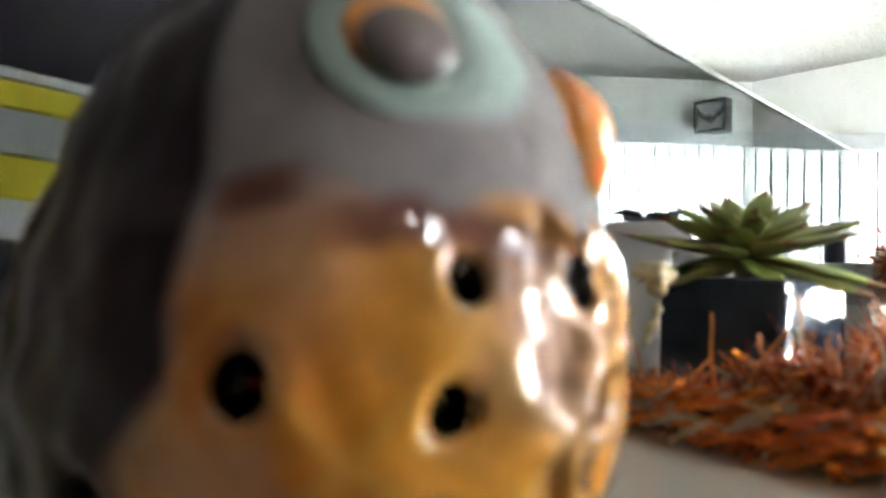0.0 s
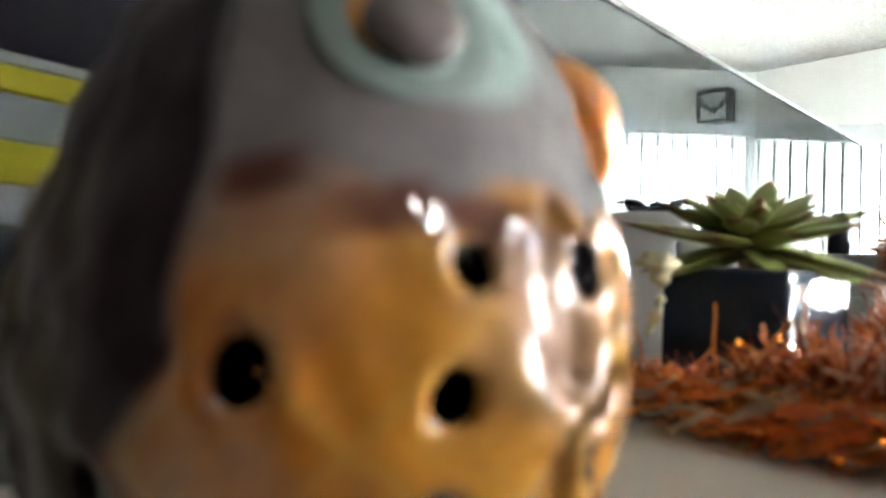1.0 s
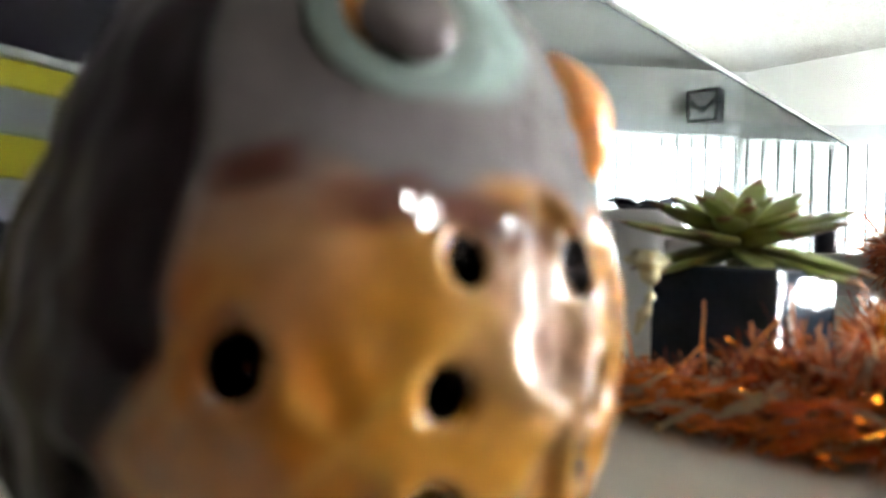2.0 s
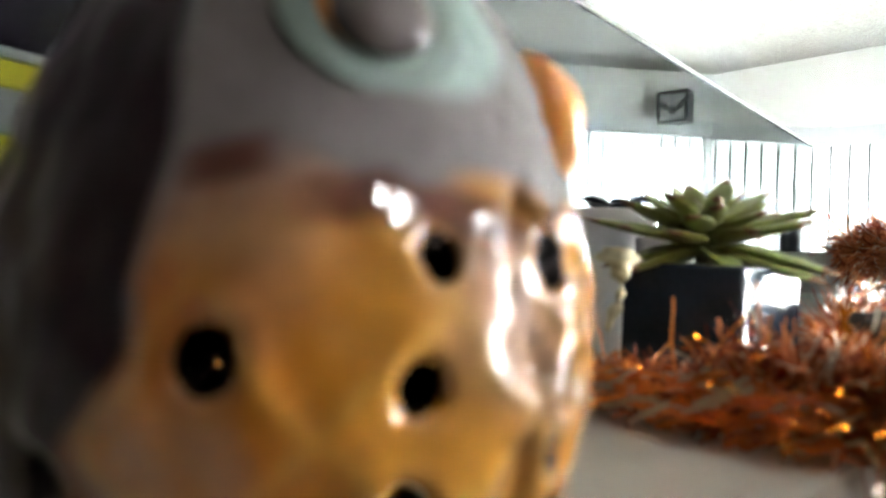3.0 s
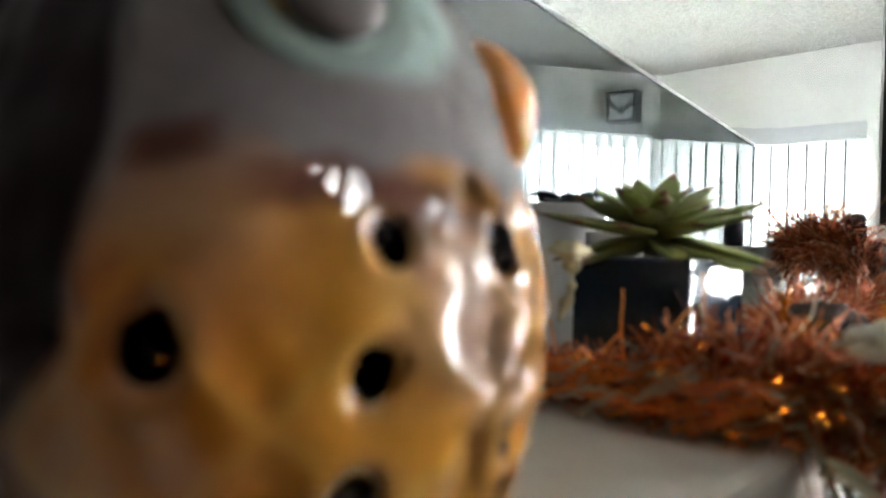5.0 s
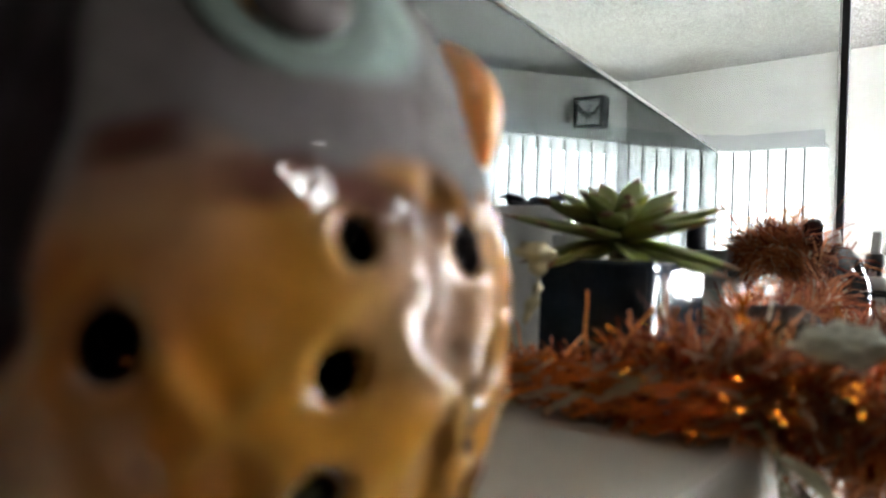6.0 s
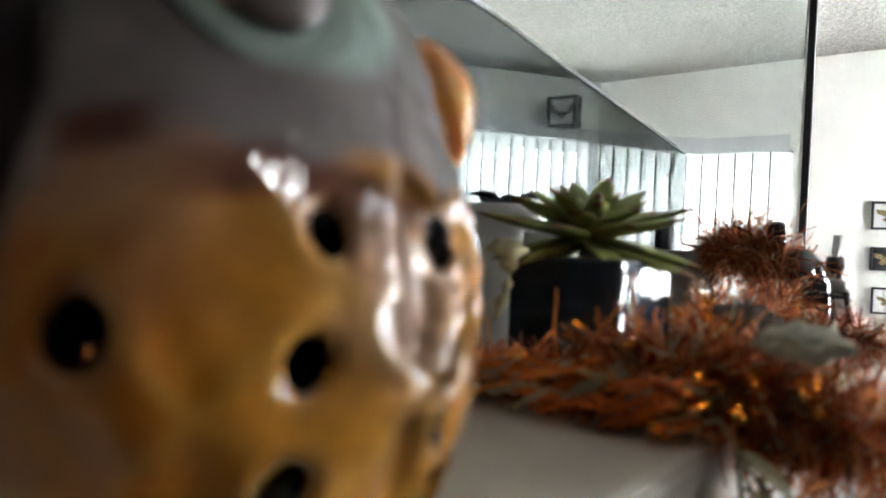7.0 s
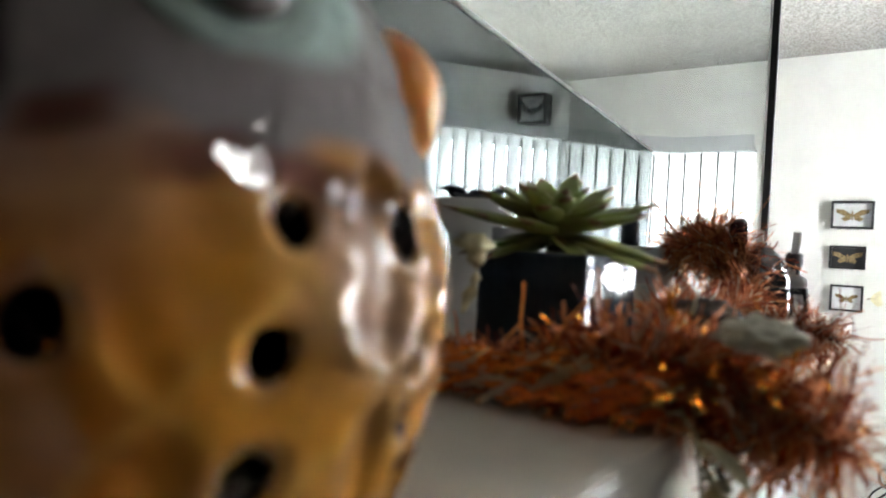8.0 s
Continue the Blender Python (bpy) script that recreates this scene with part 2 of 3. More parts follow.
SOUTH = -1.0
SOUTH_RUN = -SOUTH
m_east = wall_run("wall_east", (EAST, SOUTH), CORNER, ((SOUTH_RUN + 0.65, SOUTH_RUN + 0.98, FLOOR, HEAD), (SOUTH_RUN + 0.98, SOUTH_RUN + 1.592, FLOOR, 1.93)))
m_bay = wall_run("wall_bay", CORNER, (1.0, 3.4), ((0.012, 2.1, FLOOR, 1.93),))
wall_run("wall_north", (1.0, 3.4), (-1.5, 3.4))
# unseen west and south walls are dark brown only to cut the fill
wall_run("wall_west", (-1.5, 3.4), (-1.5, SOUTH), (), "unseen dark brown wall, added to hold down fill light", M_DARKWALL)
SLIM = (2.90, 3.40, 4.10)
m_south = wall_run("wall_south", (-1.5, SOUTH), (EAST, SOUTH), tuple((x, x + 0.13, 1.1, 2.12) for x in SLIM), "unseen dark brown wall, added to hold down fill light", M_DARKWALL, 0.03)


def vane(width=0.089, height=1.9):
    """One hanging blind vane with a shallow curve across."""
    bm = bmesh.new()
    n = 6
    rows = [[bm.verts.new(((i / n - 0.5) * width, 0.006 * (1 - (2 * i / n - 1) ** 2), z)) for i in range(n + 1)] for z in (0, -height)]
    for i in range(n):
        bm.faces.new((rows[0][i], rows[0][i + 1], rows[1][i + 1], rows[1][i]))
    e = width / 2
    # an added dark strip stands in for the thin shaded line between vanes
    line_strip = bm.faces.new([bm.verts.new(p) for p in ((e, 0, 0), (e + 0.009, -0.0005, 0), (e + 0.009, -0.0005, -height), (e, 0, -height))])
    line_strip.material_index = 1
    return bm


def patio_door(m, s, e, head, number, rise=0.0):
    """Glazed door leaves in the opening, the blind with its valance inside, daylight outside."""
    tagged(part("backdrop", boxed((s - 0.6, -0.75, FLOOR - 0.3), (e + 0.6, -0.74, head + 0.6), m=m), M_DAY), "bright overcast daylight outside the patio door", "backdrop", kind="structure")
    door = thing("door_%d" % number, (0, 0, 0), "white framed glazed patio door behind vertical blinds", "door", kind="structure")
    mid = (s + e) / 2
    for a, b in ((s, mid + 0.02), (mid - 0.02, e)):
        off = -0.085 if a == s else -0.05
        for lo, hi in (((a, off, FLOOR), (a + 0.018, off + 0.03, head)), ((b - 0.018, off, FLOOR), (b, off + 0.03, head)), ((a + 0.018, off, FLOOR), (b - 0.018, off + 0.03, FLOOR + 0.07)), ((a + 0.018, off, head - 0.04), (b - 0.018, off + 0.03, head))):
            part("door_frame", boxed(lo, hi, 0.003, m), M_TRIM, door)
    blind = thing("vertical_blind", (0, 0, 0), "closed white fabric vertical blind, its grey-white valance toned down for shade", "blind")
    def head_at(x):
        return head + rise * max(0.0, min(1.0, (x - s - 0.36) / (e - s - 0.36)))

    n = 24 if rise else 1
    bm = bmesh.new()
    for i in range(n):
        a, b = s - 0.02 + (e - s + 0.04) * i / n, s - 0.02 + (e - s + 0.04) * (i + 1) / n
        h = head_at((a + b) / 2)
        box(bm, (a, 0.001, h), (b, 0.095, h + 0.012), 0, m)
        box(bm, (a, 0.085, h + 0.012), (b, 0.097, h + 0.072), 0, m)
        if rise and h > head + 0.002:
            box(bm, (a, 0.001, h + 0.012), (b, 0.02, head + rise + 0.012), 0, m)
    part("valance", bm, M_VALANCE, blind)
    me = mesh_of("vane", vane(height=head - FLOOR - 0.02), (M_VANE, M_VANE_LINE), True)
    x = s + 0.02
    while x < e:
        ob = new("vane", me)
        ob.parent = blind
        ob.matrix_world = m @ pose(x, 0.045, head_at(x) - 0.001, 0, 0, 24 + random.uniform(-5, 5))
        x += 0.076
    return blind


patio_door(m_east, SOUTH_RUN + 0.65, SOUTH_RUN + 1.592, HEAD, 1, 0.085)
patio_door(m_bay, 0.012, 2.1, 1.93, 2)

tagged(part("backdrop", boxed((2.4, -0.55, -0.3), (5.1, -0.54, 2.7), m=m_south), M_SUNNY), "bright hazy daylight outside the side window", "backdrop", kind="structure")
for k, x in enumerate(SLIM):
    slim = thing("window_%d" % (k + 1), (0, 0, 0), "tall slim white framed side window", "window", kind="structure")
    for lo, hi in (((x, -0.024, 1.1), (x + 0.008, -0.006, 2.12)), ((x + 0.122, -0.024, 1.1), (x + 0.13, -0.006, 2.12)), ((x + 0.008, -0.024, 1.1), (x + 0.122, -0.006, 1.115)), ((x + 0.008, -0.024, 2.105), (x + 0.122, -0.006, 2.12)), ((x + 0.008, -0.022, 1.38), (x + 0.122, -0.008, 1.47)), ((x + 0.008, -0.022, 1.75), (x + 0.122, -0.008, 1.84))):
        part("window_frame", boxed(lo, hi, 0.002, m_south), M_TRIM, slim)
    part("window_sill", boxed((x - 0.02, 0.001, 1.078), (x + 0.15, 0.04, 1.1), 0.004, m_south), M_TRIM, slim)

M_BULB = glow("warm_bulb", (1.0, 0.97, 0.93), 120.0)
lamp = thing("pendant_light", (0.155, -0.72, CEIL - 0.20), "pendant light with four bare warm bulbs", "pendant light", turn=20)
part("rod", tube([(0, 0, -0.03), (0, 0, 0.1), (0, 0, 0.20)], 0.006, 10), M_TRIM, lamp)
part("canopy", turned([(0, 0), (0.075, 0), (0.07, -0.02), (0.03, -0.035), (0, -0.035)], 32), M_TRIM, lamp, smooth=True)
for k in range(4):
    q = pose(0, 0, 0, 0, 0, 90 * k + 45)
    part("arm", tube([q @ Vector(p) for p in ((0.02, 0, -0.025), (0.045, 0, -0.05), (0.067, 0, -0.06), (0.07, 0, -0.085))], 0.007, 10), M_TRIM, lamp)
    part("bulb", turned([(0, -0.13), (0.009, -0.127), (0.016, -0.115), (0.015, -0.104), (0.009, -0.094), (0.008, -0.085), (0, -0.085)], 20, q @ Matrix.Translation((0.07, 0, 0))), M_BULB, lamp, "warm glowing bulb", True)


def framed_specimen(at, size, turn, backing, wing, spread, label, depth=0.025, raised=False):
    """A small glazed box frame with a plain winged form inside. Its back lies on local y = 0, it faces -y."""
    w, h = size
    fr = thing("picture_frame", at, label, "picture frame", turn=turn)
    b = 0.015 if raised else 0.009
    for lo, hi in (((-w / 2, -depth, -h / 2), (w / 2, 0, -h / 2 + b)), ((-w / 2, -depth, h / 2 - b), (w / 2, 0, h / 2)), ((-w / 2, -depth, -h / 2 + b), (-w / 2 + b, 0, h / 2 - b)), ((w / 2 - b, -depth, -h / 2 + b), (w / 2, 0, h / 2 - b))):
        part("frame_bar", boxed(lo, hi, 0.0015), M_BLACK, fr)
    deep = depth - 0.025
    part("mount", boxed((-w / 2 + b, -0.006 - deep, -h / 2 + b), (w / 2 - b, -0.002, h / 2 - b)), backing, fr)
    bm = bmesh.new()
    s = w * spread
    for k in (-1, 1):
        up = [(0.03, 0.02), (0.25, 0.17), (0.5, 0.2), (0.46, 0.06), (0.2, -0.05), (0.04, -0.06)]
        lowr = [(0.03, -0.03), (0.22, -0.05), (0.33, -0.13), (0.22, -0.22), (0.06, -0.16)]
        if raised:
            up = [(0.02, -0.04), (0.15, 0.01), (0.28, 0.15), (0.46, 0.34), (0.48, 0.10), (0.34, -0.06), (0.17, -0.13), (0.05, -0.30)]
            lowr = [(0.0, -0.1), (0.05, -0.06), (0.07, -0.16), (0.0, -0.26)]
        for y, outline in ((-0.011, up), (-0.009, lowr)):
            vs = [bm.verts.new((k * x * s, y - deep, z * s)) for x, z in outline]
            f = bm.faces.new(vs if k > 0 else vs[::-1])
            r = bmesh.ops.extrude_face_region(bm, geom=[f])
            bmesh.ops.translate(bm, vec=(0, 0.0015, 0), verts=[v for v in r["geom"] if isinstance(v, bmesh.types.BMVert)])
    bmesh.ops.create_uvsphere(bm, u_segments=10, v_segments=8, radius=1.0, matrix=Matrix.Translation((0, -0.011 - deep, -0.03 * s)) @ Matrix.Diagonal((0.035 * s, 0.02 * s, 0.17 * s, 1)))
    part("winged_form", bm, wing, fr)
    return fr


framed_specimen((EAST - 0.001, 0.236, 1.5565), (0.160, 0.119), -90, M_MAT, M_TAN, 0.8, "black box frame with a tan winged form on pale mount")
framed_specimen((EAST - 0.001, 0.2465, 1.372), (0.137, 0.100), -90, M_BLACK, M_TAN, 0.85, "black box frame with a tan winged form on black mount")
framed_specimen((EAST - 0.001, 0.2415, 1.1955), (0.125, 0.113), -90, M_WHITE, M_TAN, 0.7, "black box frame with a tan winged form on white mount")
framed_specimen((3.150, 1.663, 2.056), (0.160, 0.160), -86, M_MAT, M_SLATE, 0.85, "deep black box frame with a slate winged form on the valance", 0.08, True)

# ---- the ledge, its half wall and the glass ----
tagged(part("half_wall", boxed((-0.6, 0.08, FLOOR), (0.66, 0.86, SHELF - 0.022)), M_WALL), "low white half wall under the ledge", "half wall", kind="structure")
tagged(part("ledge", boxed((-0.62, 0.052, SHELF - 0.022), (0.68, 0.90, SHELF), 0.003), M_SHELF), "cream-white painted ledge with a rounded nosing", "ledge", kind="structure")

partition = thing("glass_partition", (0.586, 0.1085, SHELF), "tall smoky glass panel with a black edge strip", "glass panel")
part("pane", boxed((-0.002, 0.004, 0.0), (0.002, 0.78, 0.9)), M_PANE, partition).visible_shadow = False
part("edge_strip", boxed((-0.0024, -0.0024, 0.0), (0.0024, 0.0028, 0.9), 0.0006), M_BLACK, partition)
part("edge_bead", boxed((-0.0028, 0.0029, 0.0), (-0.0021, 0.0042, 0.9)), M_EDGE, partition)

screen = thing("glass_screen", (0.02, 0.140, SHELF), "low dusty glass pane with a bright polished edge", "glass panel", turn=6.1)
part("pane", boxed((0, -0.0006, 0), (0.565, 0.0006, 0.131)), M_PANE2, screen).visible_shadow = False
part("edge", boxed((0, -0.0008, 0.1312), (0.565, 0.0008, 0.1330)), M_EDGE, screen)

# ---- the perforated lantern ----
LANTERN = (0.0604, 0.0948, SHELF)
PROFILE = [(0, .0325), (.004, .034), (.012, .0373), (.02, .0390), (.028, .0397), (.036, .039), (.049, .0354), (.057, .0330), (.065, .0295), (.0700, .0255), (.0755, .0203), (.084, .0150), (.092, .0100), (.097, .001)]
# angle round the axis, height, half width along the surface, half height
# the last, smallest hole lets the added foil scrap glint through
HOLES = [(-131.5, .0290, .0027, .0031), (-105, .0264, .0024, .0026), (-102, .0380, .0021, .0024), (-79, .0378, .0022, .0030), (-75, .0245, .0022, .0030), (-106.5, .0152, .0026, .0026), (-72, .0110, .0024, .0024), (-131, .0120, .0026, .0026), (-158, .0170, .0026, .0026), (60, .0260, .0028, .0028), (100, .0300, .0028, .0028), (20, .0300, .0028, .0028), (140, .0250, .0028, .0028), (80.7, .0162, .0013, .0013)]


def lantern_body():
    nu, nv = 420, 200
    zs = [p[0] for p in PROFILE]
    rs = [p[1] for p in PROFILE]
    # smooth profile
    zz = np.linspace(0, PROFILE[-1][0], nv)
    rr = np.interp(zz, zs, rs)
    for _ in range(30):
        rr[1:-1] = 0.25 * rr[:-2] + 0.5 * rr[1:-1] + 0.25 * rr[2:]
    verts, cols, rho = [], [], np.full((nv, nu), 9.0)
    ang = np.linspace(-math.pi, math.pi, nu, endpoint=False)
    honey, amber = Vector((0.68, 0.37, 0.07)), Vector((0.52, 0.165, 0.020))
    peach, rust = Vector((0.45, 0.28, 0.15)), Vector((0.42, 0.13, 0.03))
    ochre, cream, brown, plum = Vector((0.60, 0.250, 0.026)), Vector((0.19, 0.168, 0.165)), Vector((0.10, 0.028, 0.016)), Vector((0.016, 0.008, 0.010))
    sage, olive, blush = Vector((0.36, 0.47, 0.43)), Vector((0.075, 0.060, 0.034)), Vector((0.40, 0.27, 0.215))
    for j in range(nv):
        for i in range(nu):
            a, z, r = ang[i], zz[j], rr[j]
            deg = math.degrees(a)
            best, snap = 9.0, None
            for ha, hz, hw, hh in HOLES:
                du = math.radians((deg - ha + 180) % 360 - 180) * r
                q = math.hypot(du / hw, (z - hz) / hh)
                if q < best:
                    best, snap = q, (ha, hz, hw, hh, du)
            if 0.74 < best < 1.26:
                ha, hz, hw, hh, du = snap
                a = math.radians(ha) + du / best / r
                z = hz + (z - hz) / best
            rho[j, i] = best
            p = Vector((math.cos(a) * 40, math.sin(a) * 40, z * 1000))
            # carved feather relief and hand-made unevenness
            side = max(0.0, min(1.0, (deg + 99) / 12))
            low = max(0.0, min(1.0, (0.044 + 0.007 * side - z) / 0.008))
            u, v = math.radians(deg + 118) * 40 / 10.5 + 0.4 * noise.noise(p * 0.09), z * 1000 / 11.5 + 0.4 * noise.noise(p * 0.09 + Vector((7, 7, 7)))
            lat = math.sin(math.pi * (u + v)) * math.sin(math.pi * (u - v))
            ridge = 1 - min(abs(math.sin(math.pi * (u + v) / 2)), abs(math.sin(math.pi * (u - v) / 2)))
            dr = (0.0006 * max(0.0, ridge - 0.45) / 0.55 + 0.0006 * lat) * low * (0.6 + 1.2 * side) + 0.0005 * noise.noise(p * 0.10) + (0.00010 + 0.0002 * low) * noise.noise(p * 0.24) + side * 0.00040 * noise.noise(p * 0.36)
            dr += -0.0007 * math.exp(-((best - 1.0) / 0.3) ** 2) + 0.00015 * math.exp(-((best - 1.7) / 0.4) ** 2)
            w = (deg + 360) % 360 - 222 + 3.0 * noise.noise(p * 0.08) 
            # the wing's soft spread low down paints that side's shade into the glaze
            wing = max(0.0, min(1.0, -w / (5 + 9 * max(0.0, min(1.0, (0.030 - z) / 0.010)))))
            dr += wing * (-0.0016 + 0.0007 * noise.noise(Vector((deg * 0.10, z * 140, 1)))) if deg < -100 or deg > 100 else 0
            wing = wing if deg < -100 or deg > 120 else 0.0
            R = r + dr
            verts.append((math.cos(a) * R, math.sin(a) * R, z))
            # glaze colours, and the shade painted low on the wing side
            edge = 0.0428 + 0.0012 * math.sin(math.radians(deg) * 11) + 0.0016 * noise.noise(p * 0.16)
            far = max(0.0, min(1.0, (-112 - deg) / 8))
            up = max(0.0, min(1.0, (z - edge + 0.0045 * far) / (0.003 + 0.0055 * far)))
            pool = noise.noise(p * 0.09 + Vector((5, 0, 0))) * 0.5 + 0.5
            c = ochre.lerp(amber, 0.75 * max(0.0, min(1.0, (-108 - deg) / 16))).lerp(brown, min(1, 0.7 * max(0, pool - 0.5) * 2 + 0.35 * math.exp(-((best - 1.25) / 0.35) ** 2)))
            c = c.lerp(peach, min(1, 0.40 * max(0, noise.noise(p * 0.10 + Vector((0, 9, 2))) + 0.02) * 2))
            c = c.lerp(honey, 0.55 * max(0, ridge - 0.72) / 0.28 * max(0.0, min(1.0, (0.041 - z) / 0.006)))
            c = c.lerp(rust, 0.65 * math.exp(-((deg + 139) / 13) ** 2 - ((z - 0.0325) / 0.006) ** 2) + 0.4 * math.exp(-((deg + 122) / 9) ** 2 - ((z - 0.017) / 0.005) ** 2))
            c = c.lerp(peach, 0.6 * math.exp(-((deg + 127) / 12) ** 2 - ((z - 0.0395) / 0.0035) ** 2) + 0.55 * math.exp(-((deg + 86) / 12) ** 2 - ((z - 0.0315) / 0.004) ** 2))
            c = c.lerp(blush, 0.7 * math.exp(-((deg + 90 - (0.034 - z) * 500) / 8) ** 4 - ((z - 0.0330) / 0.0085) ** 4))
            c = c.lerp(cream, up)
            tilt = z - 0.0455 - (deg + 131) * 0.00016
            c = c.lerp(brown, 0.95 * math.exp(-((deg + 131) / 6.5) ** 4 - (tilt / 0.0021) ** 4))
            arc = z - 0.0432 + abs(deg + 110) * 0.00007 + 0.0008 * noise.noise(p * 0.3)
            c = c.lerp(brown, 0.95 * math.exp(-((deg + 106) / 16.0) ** 6 - (arc / 0.0023) ** 4))
            c = c.lerp(brown, 0.8 * math.exp(-((deg + 88) / 11.0) ** 4 - ((z - 0.0405) / 0.0022) ** 2))
            face = math.hypot(math.radians(deg + 100) * r / 0.0118, (z - 0.0630) / 0.0092)
            c = c.lerp(sage, 0.9 * max(0.0, min(1.0, (1.15 - face) / 0.3)))
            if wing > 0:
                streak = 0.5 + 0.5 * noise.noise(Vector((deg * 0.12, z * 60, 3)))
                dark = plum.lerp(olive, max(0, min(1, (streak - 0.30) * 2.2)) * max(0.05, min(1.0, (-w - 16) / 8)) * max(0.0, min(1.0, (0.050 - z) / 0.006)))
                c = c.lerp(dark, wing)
            satin = max(0.0, min(1.0, (z - 0.0452) / 0.002)) * max(0.0, min(1.0, -(deg + 72) / 12))
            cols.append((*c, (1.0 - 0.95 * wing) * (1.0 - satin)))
    faces = []
    for j in range(nv - 1):
        for i in range(nu):
            k = (i + 1) % nu
            if (rho[j, i] + rho[j, k] + rho[j + 1, i] + rho[j + 1, k]) / 4 < 1.0:
                continue
            faces.append((j * nu + i, j * nu + k, (j + 1) * nu + k, (j + 1) * nu + i))
    faces.append(tuple((nv - 1) * nu + i for i in range(nu)))
    me = bpy.data.meshes.new("body")
    me.from_pydata(verts, [], faces)
    layer = me.color_attributes.new("glaze", "FLOAT_COLOR", "POINT")
    layer.data.foreach_set("color", [x for c in cols for x in c])
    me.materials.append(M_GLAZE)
    me.materials.append(M_CLAY)
    for p in me.polygons:
        p.use_smooth = True
    return me


lantern = thing("tealight_lantern", LANTERN, "round glazed ceramic tealight lantern in ochre and grey with pierced holes", "lantern")
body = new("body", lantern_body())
body.parent = lantern
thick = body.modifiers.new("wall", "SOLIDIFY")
# inner wall and hole rims are coloured near-black, so the holes read dark
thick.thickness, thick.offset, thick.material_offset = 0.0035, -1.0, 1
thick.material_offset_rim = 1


def on_lantern(deg, z, out=0.0):
    r = float(np.interp(z, [p[0] for p in PROFILE], [p[1] for p in PROFILE])) + out
    return Vector((math.cos(radians(deg)) * r, math.sin(radians(deg)) * r, z))


def facing(deg, z, out=0.0, lean=0.0):
    """A pose on the lantern with local z pointing outward and local y up."""
    n = Vector((math.cos(radians(deg)), math.sin(radians(deg)), lean)).normalized()
    up = Vector((0, 0, 1))
    x = up.cross(n).normalized()
    y = n.cross(x)
    m = Matrix((x, y, n)).transposed().to_4x4()
    m.translation = on_lantern(deg, z, out)
    return m


def ring(r, t, seg=48, squash=1.0):
    """A soft torus lying in the xy plane."""
    bm = bmesh.new()
    k = 14
    vs = [[bm.verts.new(((r + t * math.cos(2 * math.pi * j / k)) * math.cos(2 * math.pi * i / seg), (r + t * math.cos(2 * math.pi * j / k)) * math.sin(2 * math.pi * i / seg) * squash, t * 0.28 * math.sin(2 * math.pi * j / k))) for j in range(k)] for i in range(seg)]
    for i in range(seg):
        for j in range(k):
            bm.faces.new((vs[i][j], vs[(i + 1) % seg][j], vs[(i + 1) % seg][(j + 1) % k], vs[i][(j + 1) % k]))
    return bm


def dome(rx, ry, h, seg=32):
    bm = bmesh.new()
    bmesh.ops.create_uvsphere(bm, u_segments=seg, v_segments=18, radius=1.0, matrix=Matrix.Diagonal((rx, ry, h, 1)))
    return bm


M_SAGE = material("sage_glaze", (0.25, 0.33, 0.295), 0.5, 0, 0.12, 90, 0.05, 200, coat=0.2)
M_GREYB = material("grey_brown_glaze", (0.13, 0.10, 0.095), 0.45, 0, 0.15, 90, coat=0.2)
for deg in (-109, -20):
    m = facing(deg, 0.0608, -0.0006, 0.42) @ Matrix.Diagonal((1.1, 1.0, 1.0, 1.0))
    bm = ring(0.0067, 0.0019)
    bm.transform(m)
    part("raised_ring", bm, M_SAGE, lantern, "pale sage glazed ring", True)
    bm = dome(0.0054, 0.0054, 0.0026)
    bm.transform(m @ Matrix.Translation((-0.0002, 0.0011, 0)))
    part("orange_boss", bm, M_BEAK, lantern, "orange glazed disc", True)
    bm = dome(0.0048, 0.0046, 0.0022)
    bm.transform(m @ Matrix.Translation((0.0003, -0.0006, 0.0012)))
    part("grey_boss", bm, M_GREYB, lantern, "grey-brown glazed button", True)
bm = dome(0.0056, 0.0094, 0.0056)
for v in bm.verts:
    t = (v.co.y / 0.0094 + 1) / 2
    k = 0.40 + 0.65 * math.sin(math.pi * min(1.0, t * 0.72 + 0.1))
    v.co.x, v.co.z = v.co.x * k, v.co.z * k
bm.transform(facing(-47, 0.0570, -0.0004, 0.36))
part("orange_knob", bm, M_BEAK, lantern, "long orange glazed knob", True)

# ---- black pot with its rosette ----
pot = thing("square_planter", (0.1958, 0.0995, SHELF), "small glossy black square planter on the ledge", "planter", turn=-6.8)
PX, PY, PH = 0.0152, 0.0183, 0.0376
bm = bmesh.new()
outer = bmesh.ops.create_cube(bm, size=1.0, matrix=Matrix.Translation((0, 0, PH / 2)) @ Matrix.Diagonal((PX * 2, PY * 2, PH, 1)))
bmesh.ops.bevel(bm, geom=[e for e in bm.edges], offset=0.0014, segments=4, affect="EDGES", profile=0.6)
top = max(bm.faces, key=lambda f: f.calc_center_median().z)
r = bmesh.ops.inset_region(bm, faces=[top], thickness=0.0012)
bmesh.ops.translate(bm, vec=(0, 0, -0.004), verts=list(top.verts))
part("pot_body", bm, M_POT, pot)
part("soil", boxed((-PX + 0.002, -PY + 0.002, PH - 0.004), (PX - 0.002, PY - 0.002, PH - 0.0022)), M_CORE, pot)

plant = thing("succulent", (0.1945, 0.1000, SHELF + PH - 0.0045), "green rosette succulent with red-edged pointed leaves in the black planter", "plant")


